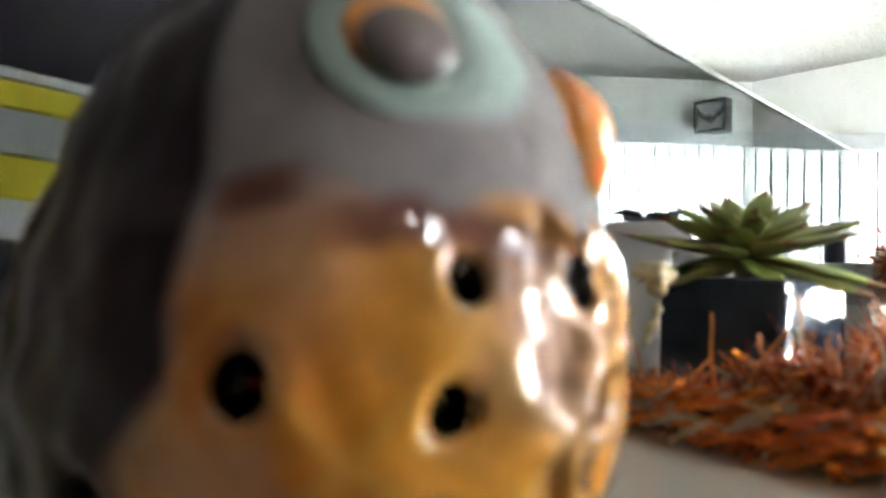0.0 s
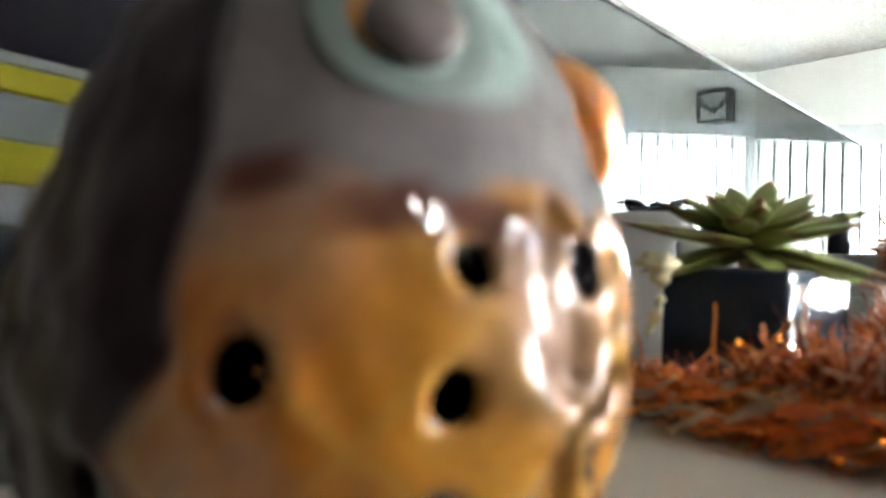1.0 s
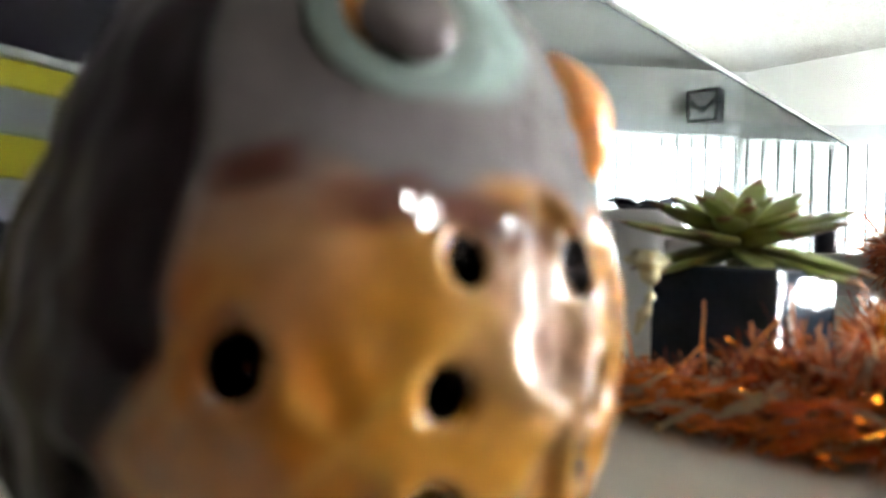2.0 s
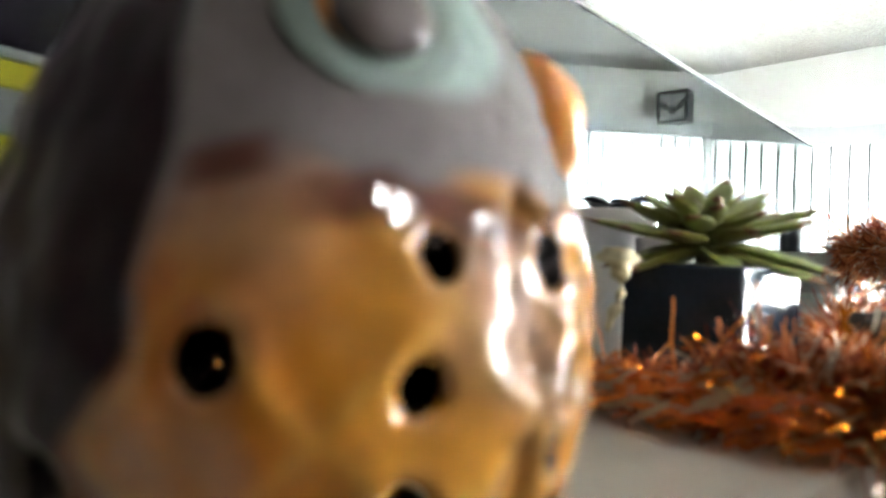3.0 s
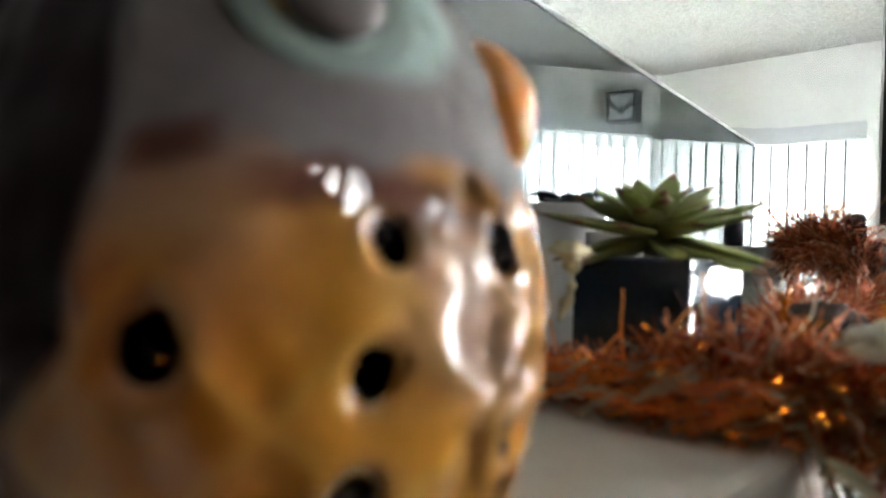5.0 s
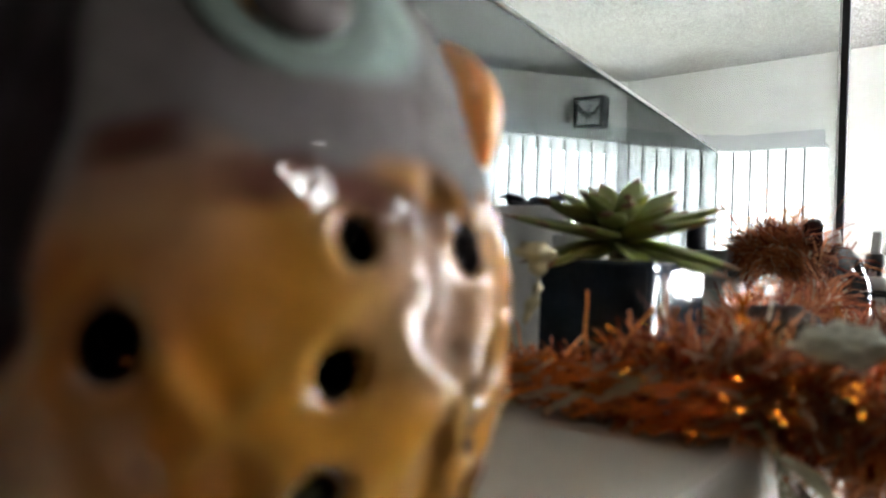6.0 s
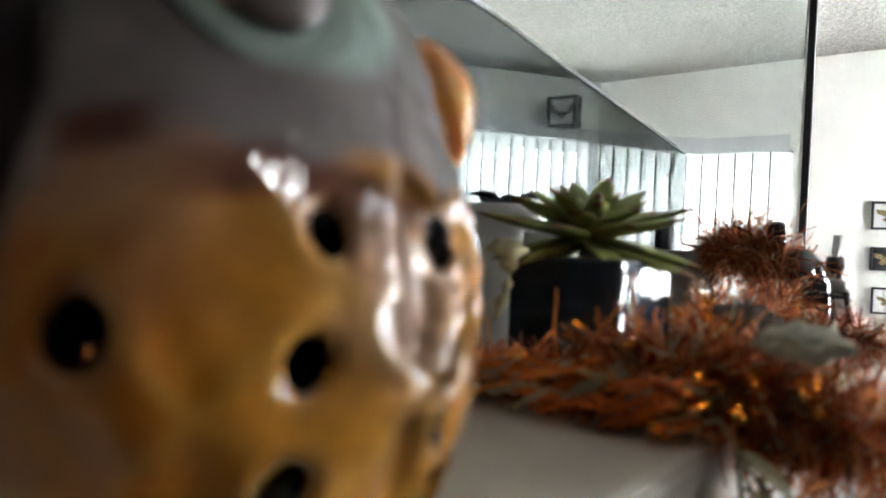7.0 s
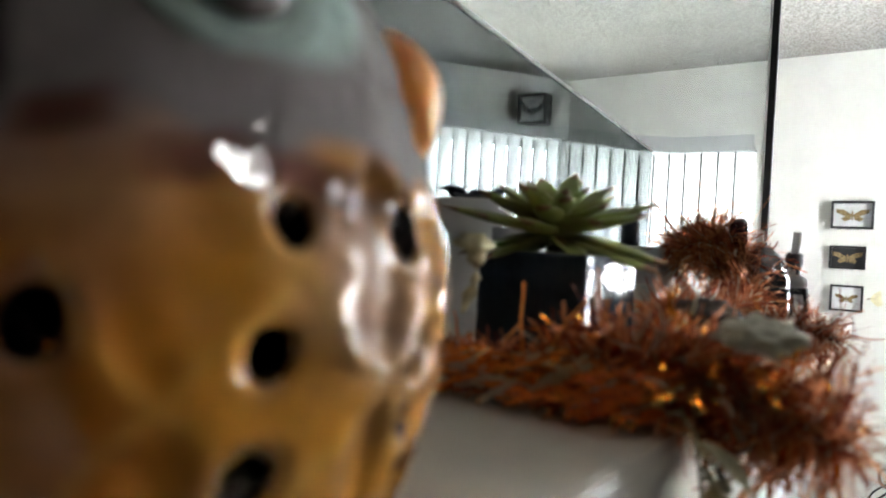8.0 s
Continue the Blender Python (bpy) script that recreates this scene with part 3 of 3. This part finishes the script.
def succulent_leaf(length, width, thick, rise, curl):
    """A thick pointed leaf along +x, channelled above and keeled below."""
    bm = bmesh.new()
    n, k = 12, 10
    rings = []
    for i in range(n + 1):
        t = i / n
        w = width * (0.45 + 0.75 * math.sin(math.pi * min(1, t * 0.85 + 0.08))) * (1 - t ** 7)
        x, z = length * t, length * (rise * t + curl * t * t)
        th = thick * (1 - 0.6 * t) * (1 - t ** 6) + 0.0001
        rings.append([bm.verts.new((x, w * 0.5 * math.cos(2 * math.pi * j / k), z + th * (math.sin(2 * math.pi * j / k) * (0.35 if math.sin(2 * math.pi * j / k) > 0 else 0.75)) + 0.12 * w * abs(math.cos(2 * math.pi * j / k)))) for j in range(k)])
    for a, b in zip(rings, rings[1:]):
        for j in range(k):
            bm.faces.new((a[j], a[(j + 1) % k], b[(j + 1) % k], b[j]))
    bm.faces.new(rings[0][::-1]), bm.faces.new(rings[-1])
    return bm


random.seed(5)
part("stem", tube([(0, 0, -0.002), (0.0005, 0, 0.006), (0, 0, 0.016)], 0.004, 10, 0.6), M_OLIVE, plant)
# turn (0 = south-east, 90 = north-east), length, rise, height of the base, width
LEAVES = ((8, 0.032, 0.20, 0.013, 0.0072), (-20, 0.029, 0.10, 0.012, 0.0076), (32, 0.021, 0.55, 0.015, 0.0072), (14, 0.020, 0.42, 0.015, 0.0076), (70, 0.018, 1.10, 0.016, 0.0062), (45, 0.017, 0.90, 0.016, 0.0064), (110, 0.017, 1.00, 0.016, 0.0062), (140, 0.017, 0.80, 0.016, 0.0076), (165, 0.022, 0.50, 0.015, 0.0072), (192, 0.025, 0.30, 0.014, 0.0076), (176, 0.036, 0.08, 0.012, 0.0074), (205, 0.027, 0.02, 0.012, 0.0084), (186, 0.030, -0.24, 0.011, 0.0082), (205, 0.026, -0.28, 0.010, 0.0090), (-62, 0.019, -0.35, 0.010, 0.0092), (-10, 0.035, -0.22, 0.011, 0.0078), (-24, 0.033, -0.25, 0.010, 0.0080), (255, 0.017, 0.16, 0.014, 0.0080), (285, 0.016, 0.35, 0.015, 0.0076), (325, 0.020, 0.22, 0.014, 0.0078), (225, 0.019, 0.45, 0.015, 0.0076), (305, 0.021, 0.04, 0.012, 0.0084), (240, 0.020, 0.02, 0.012, 0.0084), (210, 0.012, 0.75, 0.0165, 0.0064), (335, 0.013, 0.75, 0.0165, 0.0064), (60, 0.030, 0.12, 0.012, 0.0074), (95, 0.031, 0.02, 0.011, 0.0074), (128, 0.032, 0.10, 0.012, 0.0074), (75, 0.029, -0.22, 0.010, 0.0074), (118, 0.029, -0.24, 0.010, 0.0074), (150, 0.027, 0.24, 0.013, 0.0072), (40, 0.027, 0.26, 0.013, 0.0072), (300, 0.009, 1.3, 0.0165, 0.0050), (20, 0.009, 1.5, 0.0165, 0.0050), (160, 0.009, 1.5, 0.0165, 0.0050))
for turn, ln, rise, z, wd in LEAVES:
    run = ln / math.hypot(1, rise)
    bm = succulent_leaf(run, wd * 0.92, 0.0034, rise + random.uniform(-0.03, 0.03), 0.07 if rise > -0.1 else -0.05)
    for f in bm.faces:
        if f.calc_center_median().x > 0.80 * run:
            f.material_index = 1
    bm.transform(pose(0, 0, z - 0.0005, random.uniform(-16, 16), 0, turn - 64))
    part("leaf", bm, (M_LEAF, M_TIP), plant, smooth=True)

# ---- tinsel garlands ----


def tinsel(name, pts, radii, count, width, mats, label, seed, lay=0.4, thin=0.0):
    """A wire core wrapped in hundreds of narrow foil strips."""
    rnd = random.Random(seed)
    g = thing(name, (0, 0, 0), label, "garland")
    P = [Vector(p) for p in pts]

    def along(t):
        f = t * (len(P) - 1)
        i = min(int(f), len(P) - 2)
        u = f - i
        p0, p1, p2, p3 = P[max(i - 1, 0)], P[i], P[i + 1], P[min(i + 2, len(P) - 1)]
        q = 0.5 * ((2 * p1) + (p2 - p0) * u + (2 * p0 - 5 * p1 + 4 * p2 - p3) * u * u + (3 * p1 - p0 - 3 * p2 + p3) * u ** 3)
        return q, (p2 - p1).normalized(), radii[i] * (1 - u) + radii[i + 1] * u
    n = 40
    part("core", tube([along(i / n)[0] for i in range(n + 1)], 0.0022, 8), M_CORE, g)
    for label_s, mat, share in mats:
        vs, fs = [], []
        for _ in range(int(count * share)):
            where = rnd.random()
            if where > 0.72 and rnd.random() < thin:
                continue
            c, d, rad = along(where)
            side = Vector((rnd.gauss(0, 1), rnd.gauss(0, 1), rnd.gauss(0, 1)))
            side = (side - d * side.dot(d) * (0.75 if where < 0.9 else 0.1)).normalized()
            ln = rad * rnd.uniform(0.4, 1.0)
            comb = 1.6 if where < 0.4 else 0.5
            bend = (Vector((rnd.gauss(0, 1), rnd.gauss(0, 1), rnd.gauss(0, 1) - 0.3)) + d * rnd.choice((-comb, comb))) * lay * ln
            flat = side.cross(Vector((rnd.gauss(0, 1), rnd.gauss(0, 1), rnd.gauss(0, 1)))).normalized() * width * rnd.choice((0.4, 0.5, 0.7, 1.0, 1.6)) * 0.5 * (1.15 - 0.40 * where)
            if (c + side * ln + bend - Vector((0.146, 0.037, 1.284))).length < 0.0080:
                continue
            base = len(vs)
            steps = 6
            curl, phase = flat.normalized(), rnd.uniform(0, 6.28)
            for s in range(steps + 1):
                u = s / steps
                p = c + side * ln * u + bend * u * u + curl * math.sin(phase + 5.0 * u) * ln * 0.16
                p.z = max(p.z, SHELF + 0.0006) if p.y > 0.05 else p.z
                tw = flat * (1 - 0.35 * u)
                vs += [p - tw, p + tw]
            for s in range(steps):
                b = base + 2 * s
                fs.append((b, b + 1, b + 3, b + 2))
        me = bpy.data.meshes.new("foil_fringe")
        me.from_pydata(vs, [], fs)
        me.materials.append(mat)
        ob = new("foil_fringe", me)
        ob.parent = g
        tagged(ob, label_s, kind="stuff")
    return g


tinsel("tinsel_garland", [(0.172, 0.150, 1.268), (0.159, 0.118, 1.2695), (0.157, 0.090, 1.2695), (0.162, 0.067, 1.2735), (0.170, 0.047, 1.272), (0.173, 0.034, 1.267), (0.173, 0.025, 1.263)], [0.007, 0.0072, 0.0088, 0.0165, 0.0170, 0.0190, 0.0185], 8500, 0.0011, (("dark copper foil strips", M_COPPER, 0.76), ("bright gold foil strips", M_GOLD, 0.14), ("pale silvery foil strips", M_PALE, 0.10)), "shaggy copper and orange tinsel garland draped over the ledge", 3, 0.22, 0.45)
tinsel("tinsel_garland", [(0.333, 0.106, 1.304), (0.336, 0.098, 1.308), (0.338, 0.088, 1.308), (0.339, 0.079, 1.300), (0.330, 0.072, 1.288), (0.290, 0.070, 1.281), (0.246, 0.077, 1.281), (0.224, 0.075, 1.279)], [0.007, 0.013, 0.0165, 0.0165, 0.013, 0.011, 0.0125, 0.0125], 10500, 0.0007, (("dark copper foil strips", M_COPPER, 0.93), ("pale silvery foil strips", M_PALE, 0.07)), "copper tinsel garland heaped beside a grey tin", 8)

tinsel("tinsel_garland", [(0.296, 0.062, 1.271), (0.303, 0.052, 1.275), (0.309, 0.043, 1.276), (0.313, 0.035, 1.272)], [0.007, 0.010, 0.012, 0.011], 1500, 0.0007, (("dark copper foil strips", M_COPPER, 0.8), ("pale silvery foil strips", M_PALE, 0.2)), "short spiky copper and silver tinsel end before the figurine", 12)

# broad foil ribbons that lie on the near side of the fringe, and small flakes turned to glint
rnd = random.Random(21)
ribbons = thing("loose_ribbons", (0, 0, 0), "broad orange and pale foil ribbons lying on the tinsel", "ribbon")
for k in range(216):
    glint_flake = k % 5 == 2
    y = rnd.uniform(0.014, 0.100) if glint_flake else rnd.uniform(0.052, 0.128)
    c = Vector((0.1452 + rnd.uniform(-0.002, 0.008) + 0.25 * max(0, 0.06 - y), y, 1.2655 + rnd.uniform(0, 0.010)))
    d = Vector((rnd.uniform(-0.15, 0.35), -1, rnd.uniform(-0.25, 0.75))).normalized()
    ln, w = rnd.uniform(0.006, 0.015), rnd.uniform(0.0008, 0.0017)
    up = Vector((-0.5, 0, 0.85 + rnd.uniform(-0.5, 0.5)))
    up = (up - d * up.dot(d)).normalized()
    n = d.cross(up)
    if glint_flake:
        # added flakes, turned to mirror the pendant bulbs to the camera as sparkle
        aim = Vector((-0.615, -0.55, 0.565)).lerp(Vector((-0.555, -0.64, 0.53)), (y - 0.03) / 0.03)
        n = (aim + Vector((rnd.gauss(0, 0.07), rnd.gauss(0, 0.07), rnd.gauss(0, 0.07)))).normalized()
        d = n.cross(Vector((rnd.gauss(0, 1), 0.3, rnd.gauss(0, 1)))).normalized()
        up = n.cross(d)
        ln, w = rnd.uniform(0.0010, 0.0034), rnd.uniform(0.0005, 0.0009)
        c += Vector((-0.006, 0, rnd.uniform(-0.004, 0.012)))
    bm = bmesh.new()
    rows = [[bm.verts.new(c + d * ln * (i / 6 - 0.5) + n * (0.00004 if glint_flake else 0.0004) * math.sin(i * 0.9 + k) + up * (w * q)) for q in (-0.5, 0.5)] for i in range(7)]
    for p, q in zip(rows, rows[1:]):
        bm.faces.new((p[0], p[1], q[1], q[0]))
    r = bmesh.ops.solidify(bm, geom=bm.faces[:], thickness=0.00015)
    part("ribbon", bm, M_GOLD if glint_flake else (M_RIBBON, M_PALE, M_COPPER, M_RIBBON)[k % 4], ribbons)

for x, y, h, lean in ((0.1538, 0.0872, 0.024, 0.001), (0.156, 0.0822, 0.021, -0.006), (0.1545, 0.0950, 0.014, -0.004), (0.1540, 0.104, 0.015, 0.003), (0.1560, 0.0740, 0.018, -0.004)):
    bm = bmesh.new()
    rows = [[bm.verts.new((x + 0.001 * math.sin(i), y + lean * (i / 8) ** 2 * 1.5 + q, SHELF + 0.006 + h * i / 8)) for q in (-0.0004, 0.0004)] for i in range(9)]
    for p, q in zip(rows, rows[1:]):
        bm.faces.new((p[0], p[1], q[1], q[0]))
    bmesh.ops.solidify(bm, geom=bm.faces[:], thickness=0.00015)
    part("ribbon", bm, M_RIBBON, ribbons, smooth=True)

# ---- small things on the ledge ----
tin = thing("storage_tin", (0.342, 0.122, SHELF), "pale grey metal tin behind the planter", "tin", turn=-14)
part("tin_body", boxed((-0.015, -0.017, 0), (0.015, 0.017, 0.036), 0.002), M_GREYTIN, tin)
part("lid", boxed((-0.016, -0.018, 0.036), (0.016, 0.018, 0.044), 0.002), M_GREYTIN, tin)
part("band", boxed((-0.0154, -0.0174, 0.012), (0.0154, 0.0174, 0.026), 0.0005), M_TEAL, tin, "dull teal band")


def bottle(at, h, r, mat, label):
    b = thing("bottle", at, label, "bottle")
    part("bottle_body", turned([(0, 0), (r * 0.95, 0.0), (r, 0.002), (r, h * 0.6), (r * 0.5, h * 0.74), (r * 0.45, h * 0.8), (0, h * 0.8)], 24), mat, b, smooth=True)
    part("stopper", turned([(0, h * 0.8), (r * 0.55, h * 0.8), (r * 0.6, h * 0.84), (r * 0.62, h * 0.95), (r * 0.4, h), (0, h)], 20), mat, b, smooth=True)
    return b


bottle((0.3335, 0.1265, SHELF + 0.044), 0.018, 0.0044, M_DARKLEAF, "small dark slate bottle on the grey tin")
bottle((0.336, 0.0772, SHELF), 0.0585, 0.0066, M_BROWN, "slim dark brown glass bottle in the garland")

ball = thing("glass_ornament", (0.3403, 0.0672, SHELF + 0.002), "mirrored dark grey glass ornament", "ornament")
M_MIRROR = material("mirrored_glass", (0.35, 0.37, 0.40), 0.08, 1.0, 0.3, 150)
part("bulb", turned([(0, -0.002), (0.006, 0), (0.0105, 0.008), (0.0125, 0.018), (0.0115, 0.030), (0.0075, 0.040), (0.003, 0.0445), (0, 0.045)], 32), M_MIRROR, ball, smooth=True)

fig = thing("figurine", (0.350, 0.0560, SHELF), "small black and white painted figurine on the ledge", "figurine")
bm = turned([(0, 0), (0.0068, 0), (0.0075, 0.008), (0.0065, 0.02), (0.0048, 0.030), (0.0030, 0.034), (0.0028, 0.036), (0.0040, 0.040), (0.0036, 0.044), (0, 0.046)], 24)
part("figurine_body", bm, M_BLACK, fig, smooth=True)
part("robe", turned([(0.0070, 0.0), (0.0079, 0.008), (0.0069, 0.02), (0.0058, 0.026)], 24), M_WHITE, fig, "white robe", True)
part("collar", turned([(0.0050, 0.029), (0.0060, 0.030), (0.0056, 0.033), (0.0036, 0.0345)], 24), M_WHITE, fig, "white collar", True)
part("stripe", tube([(-0.0078, -0.002, 0.003), (-0.0081, -0.001, 0.010), (-0.0072, -0.0005, 0.020), (-0.0056, 0, 0.028)], 0.0013, 8), M_BLACK, fig, "black stripe")
part("stripe", tube([(-0.0035, -0.0070, 0.004), (-0.0035, -0.0072, 0.012), (-0.003, -0.006, 0.022), (-0.002, -0.005, 0.029)], 0.0014, 8), M_BLACK, fig, "black stripe")

easel = thing("display_easel", (0.349, 0.0645, SHELF), "small white plastic display easel", "easel")
part("leg", boxed((-0.002, -0.007, 0), (0.002, -0.004, 0.0545), 0.0004, pose(0, 0, 0, 4, 0, 0)), M_MILK, easel)
part("leg", boxed((-0.002, 0.001, 0), (0.002, 0.004, 0.0545), 0.0004, pose(0, 0, 0, -4, 0, 0)), M_MILK, easel)

stone = thing("pebble", (0.1535, 0.0360, 1.2855), "pale grey-green pebble lying in the tinsel", "stone")
bm = bmesh.new()
bmesh.ops.create_icosphere(bm, subdivisions=4, radius=1.0)
for v in bm.verts:
    d = 1 + 0.55 * noise.noise(v.co * 1.9) + 0.35 * noise.noise(v.co * 4.5) + 0.12 * noise.noise(v.co * 11)
    v.co = Vector((v.co.x * 0.006, v.co.y * 0.0068, v.co.z * 0.0033)) * d
part("rock", bm, M_STONE, stone, smooth=True)

coral = thing("coral_sprig", (0.1505, 0.1010, SHELF + 0.021), "cream dried coral sprig beside the black planter", "coral")
bm = bmesh.new()
nn = 26
rows = []
for i in range(nn + 1):
    t = i / nn
    w = (0.0024 + 0.0016 * math.sin(t * 9) + 0.0008 * math.sin(t * 31)) * (0.15 + 0.95 * t)
    c = Vector((0.001 * math.sin(t * 7), 0.002 * math.cos(t * 5), 0.020 * t))
    rows.append([bm.verts.new(c + Vector((w * math.cos(2 * math.pi * k / 14) * (1 + 0.3 * math.sin(3 * k + 20 * t)), w * math.sin(2 * math.pi * k / 14) * (1 + 0.3 * math.cos(2 * k + 17 * t)), 0))) for k in range(14)])
for a, b in zip(rows, rows[1:]):
    for k in range(14):
        bm.faces.new((a[k], a[(k + 1) % 14], b[(k + 1) % 14], b[k]))
bm.faces.new(rows[0][::-1]), bm.faces.new(rows[-1])
part("branch", bm, M_CREAM, coral, smooth=True)

vase = thing("white_vase", (0.228, 0.1515, SHELF), "slim white glazed vase with dark slate leaves", "vase")
part("vase_body", turned([(0, 0), (0.007, 0), (0.0085, 0.012), (0.0075, 0.035), (0.009, 0.043), (0.0145, 0.051), (0.0165, 0.0555), (0.0158, 0.056), (0.009, 0.047), (0, 0.044)], 40), M_MILK, vase, smooth=True)
for k in range(6):
    bm = succulent_leaf(0.014, 0.010, 0.0024, 0.45 + 0.15 * (k % 3), -0.45)
    bm.transform(pose(0, 0, 0.0555, 0, 0, k * 60 + 12))
    part("leaf", bm, M_DARKLEAF, vase, "dark slate leaf", True)

cup = thing("white_cup", (0.224, 0.1270, SHELF), "small white glazed cup behind the black planter", "cup")
part("cup_body", turned([(0, 0), (0.006, 0), (0.0065, 0.002), (0.009, 0.012), (0.0105, 0.030), (0.0112, 0.0455), (0.0104, 0.0458), (0.0096, 0.030), (0.006, 0.006), (0, 0.005)], 40), M_WHITE, cup, smooth=True)

pack = thing("card_boxes", (0.040, 0.262, SHELF), "stacked yellow, white and grey card packets", "boxes", turn=4)
z = 0.0
for k, (h, mat) in enumerate(((0.044, M_BLACK), (0.013, M_WHITE), (0.013, M_YELLOW), (0.014, M_GREYCARD), (0.0085, M_YELLOW), (0.004, M_WHITE))):
    part("packet", boxed((-0.07, -0.012, z), (0.03, 0.05, z + h - 0.0004), 0.0008, pose(0, 0, 0, 0, 3 if k else 0, 0)), mat, pack)
    z += h
bag = thing("cushion", (0.02, 0.30, SHELF), "dark plum cloth pouch lying on the packets", "pouch")
bm = dome(0.10, 0.05, 0.05)
bm.transform(Matrix.Translation((0, 0, 0.1455)))
part("cloth", bm, M_PURPLE, bag, smooth=True)

pod = thing("seed_pod", (0.228, 0.0640, SHELF + 0.0185), "dark brown wrinkled seed pod in the tinsel", "seed pod")
bm = bmesh.new()
bmesh.ops.create_icosphere(bm, subdivisions=4, radius=1.0)
for v in bm.verts:
    d = 1 + 0.22 * noise.noise(v.co * 1.6 + Vector((3, 1, 0))) + 0.06 * math.sin(v.co.y * 14)
    v.co = Vector((v.co.x * 0.009, v.co.y * 0.0125, v.co.z * 0.0075)) * d
part("husk", bm, material("dark_husk", (0.075, 0.045, 0.032), 0.8, 0, 0.3, 150, 0.6, 300), pod, smooth=True)

sprig = thing("leaf_sprig", (0.152, 0.0470, 1.262), "olive dried leaf sprig hanging over the ledge nosing", "leaves")
part("stem", tube([(0.004, 0.004, 0.006), (0.0, -0.001, 0.002), (-0.001, -0.003, -0.010), (0.0, -0.004, -0.026)], 0.00045, 8), M_OLIVE, sprig)
for k in range(11):
    bm = succulent_leaf(0.013 + 0.003 * math.sin(k * 1.7), 0.0048, 0.0006, 0.1, -0.25)
    bm.transform(pose(-0.0005, -0.002 - 0.0003 * k, 0.001 - 0.0023 * k, 35 * math.sin(k * 2.1), 20 + 14 * (k % 3), 245 + 100 * (k % 2) + 9 * math.sin(k * 3.3)))
    part("leaf", bm, M_OLIVE, sprig, smooth=True)

fan = thing("dried_fan", (EAST - 0.002, 0.163, 1.199), "small beige dried fan pinned on the wall", "dried fan")
part("stalk", tube([(-0.004, 0.004, -0.001), (-0.005, -0.012, 0.002)], 0.002, 8), M_TAN, fan)
for k in range(9):
    a = radians(-62 + 15.5 * k)
    bm = succulent_leaf(0.045 + 0.006 * math.sin(k), 0.011, 0.002, 0.0, 0.05)
    bm.transform(Matrix.Translation((-0.006, -0.012, 0.002)) @ Matrix.Rotation(-math.pi / 2, 4, "Z") @ Matrix.Rotation(-a * 0.75, 4, "Y") @ Matrix.Rotation(math.pi / 2, 4, "X"))
    part("blade", bm, M_CREAM, fan, smooth=True)

M_WIRE = material("black_wire", (0.012, 0.012, 0.013), 0.45, 0.3, 0.2, 60)
stand = thing("plant_stand", (1.5, -0.075, FLOOR), "black wire stand with curled tiers", "stand")
for k in range(4):
    a = radians(45 + 90 * k)
    part("post", tube([(0.11 * math.cos(a), 0.11 * math.sin(a), 0), (0.115 * math.cos(a), 0.115 * math.sin(a), 0.6), (0.11 * math.cos(a), 0.11 * math.sin(a), 1.13)], 0.004, 8), M_WIRE, stand)
for z in (0.35, 0.62, 0.83, 0.98, 1.08):
    part("tier", tube([(0.12 * math.cos(radians(10 * k)), 0.12 * math.sin(radians(10 * k)), z + 0.006 * math.sin(k)) for k in range(37)], 0.003, 6), M_WIRE, stand)
for k in range(10):
    a = radians(36 * k)
    part("curl", tube([((0.12 + 0.022 * math.sin(q * 0.6)) * math.cos(a), (0.12 + 0.022 * math.sin(q * 0.6)) * math.sin(a), 0.99 + 0.012 * q) for q in range(9)], 0.002, 6), M_WIRE, stand)

# added on the sight line through the smallest back hole, for an orange glint
foil = thing("foil_scrap", (0.0765, 0.1555, SHELF), "crumpled orange foil scrap added behind the lantern for a glint", "foil scrap")
bm = bmesh.new()
bmesh.ops.create_icosphere(bm, subdivisions=3, radius=1.0)
for v in bm.verts:
    d = 1 + 0.35 * noise.noise(v.co * 2.3 + Vector((1, 4, 0)))
    v.co = Vector((v.co.x * 0.009, v.co.y * 0.006, v.co.z * 0.010)) * d + Vector((0, 0, 0.0105))
part("crumple", bm, M_RIBBON, foil)
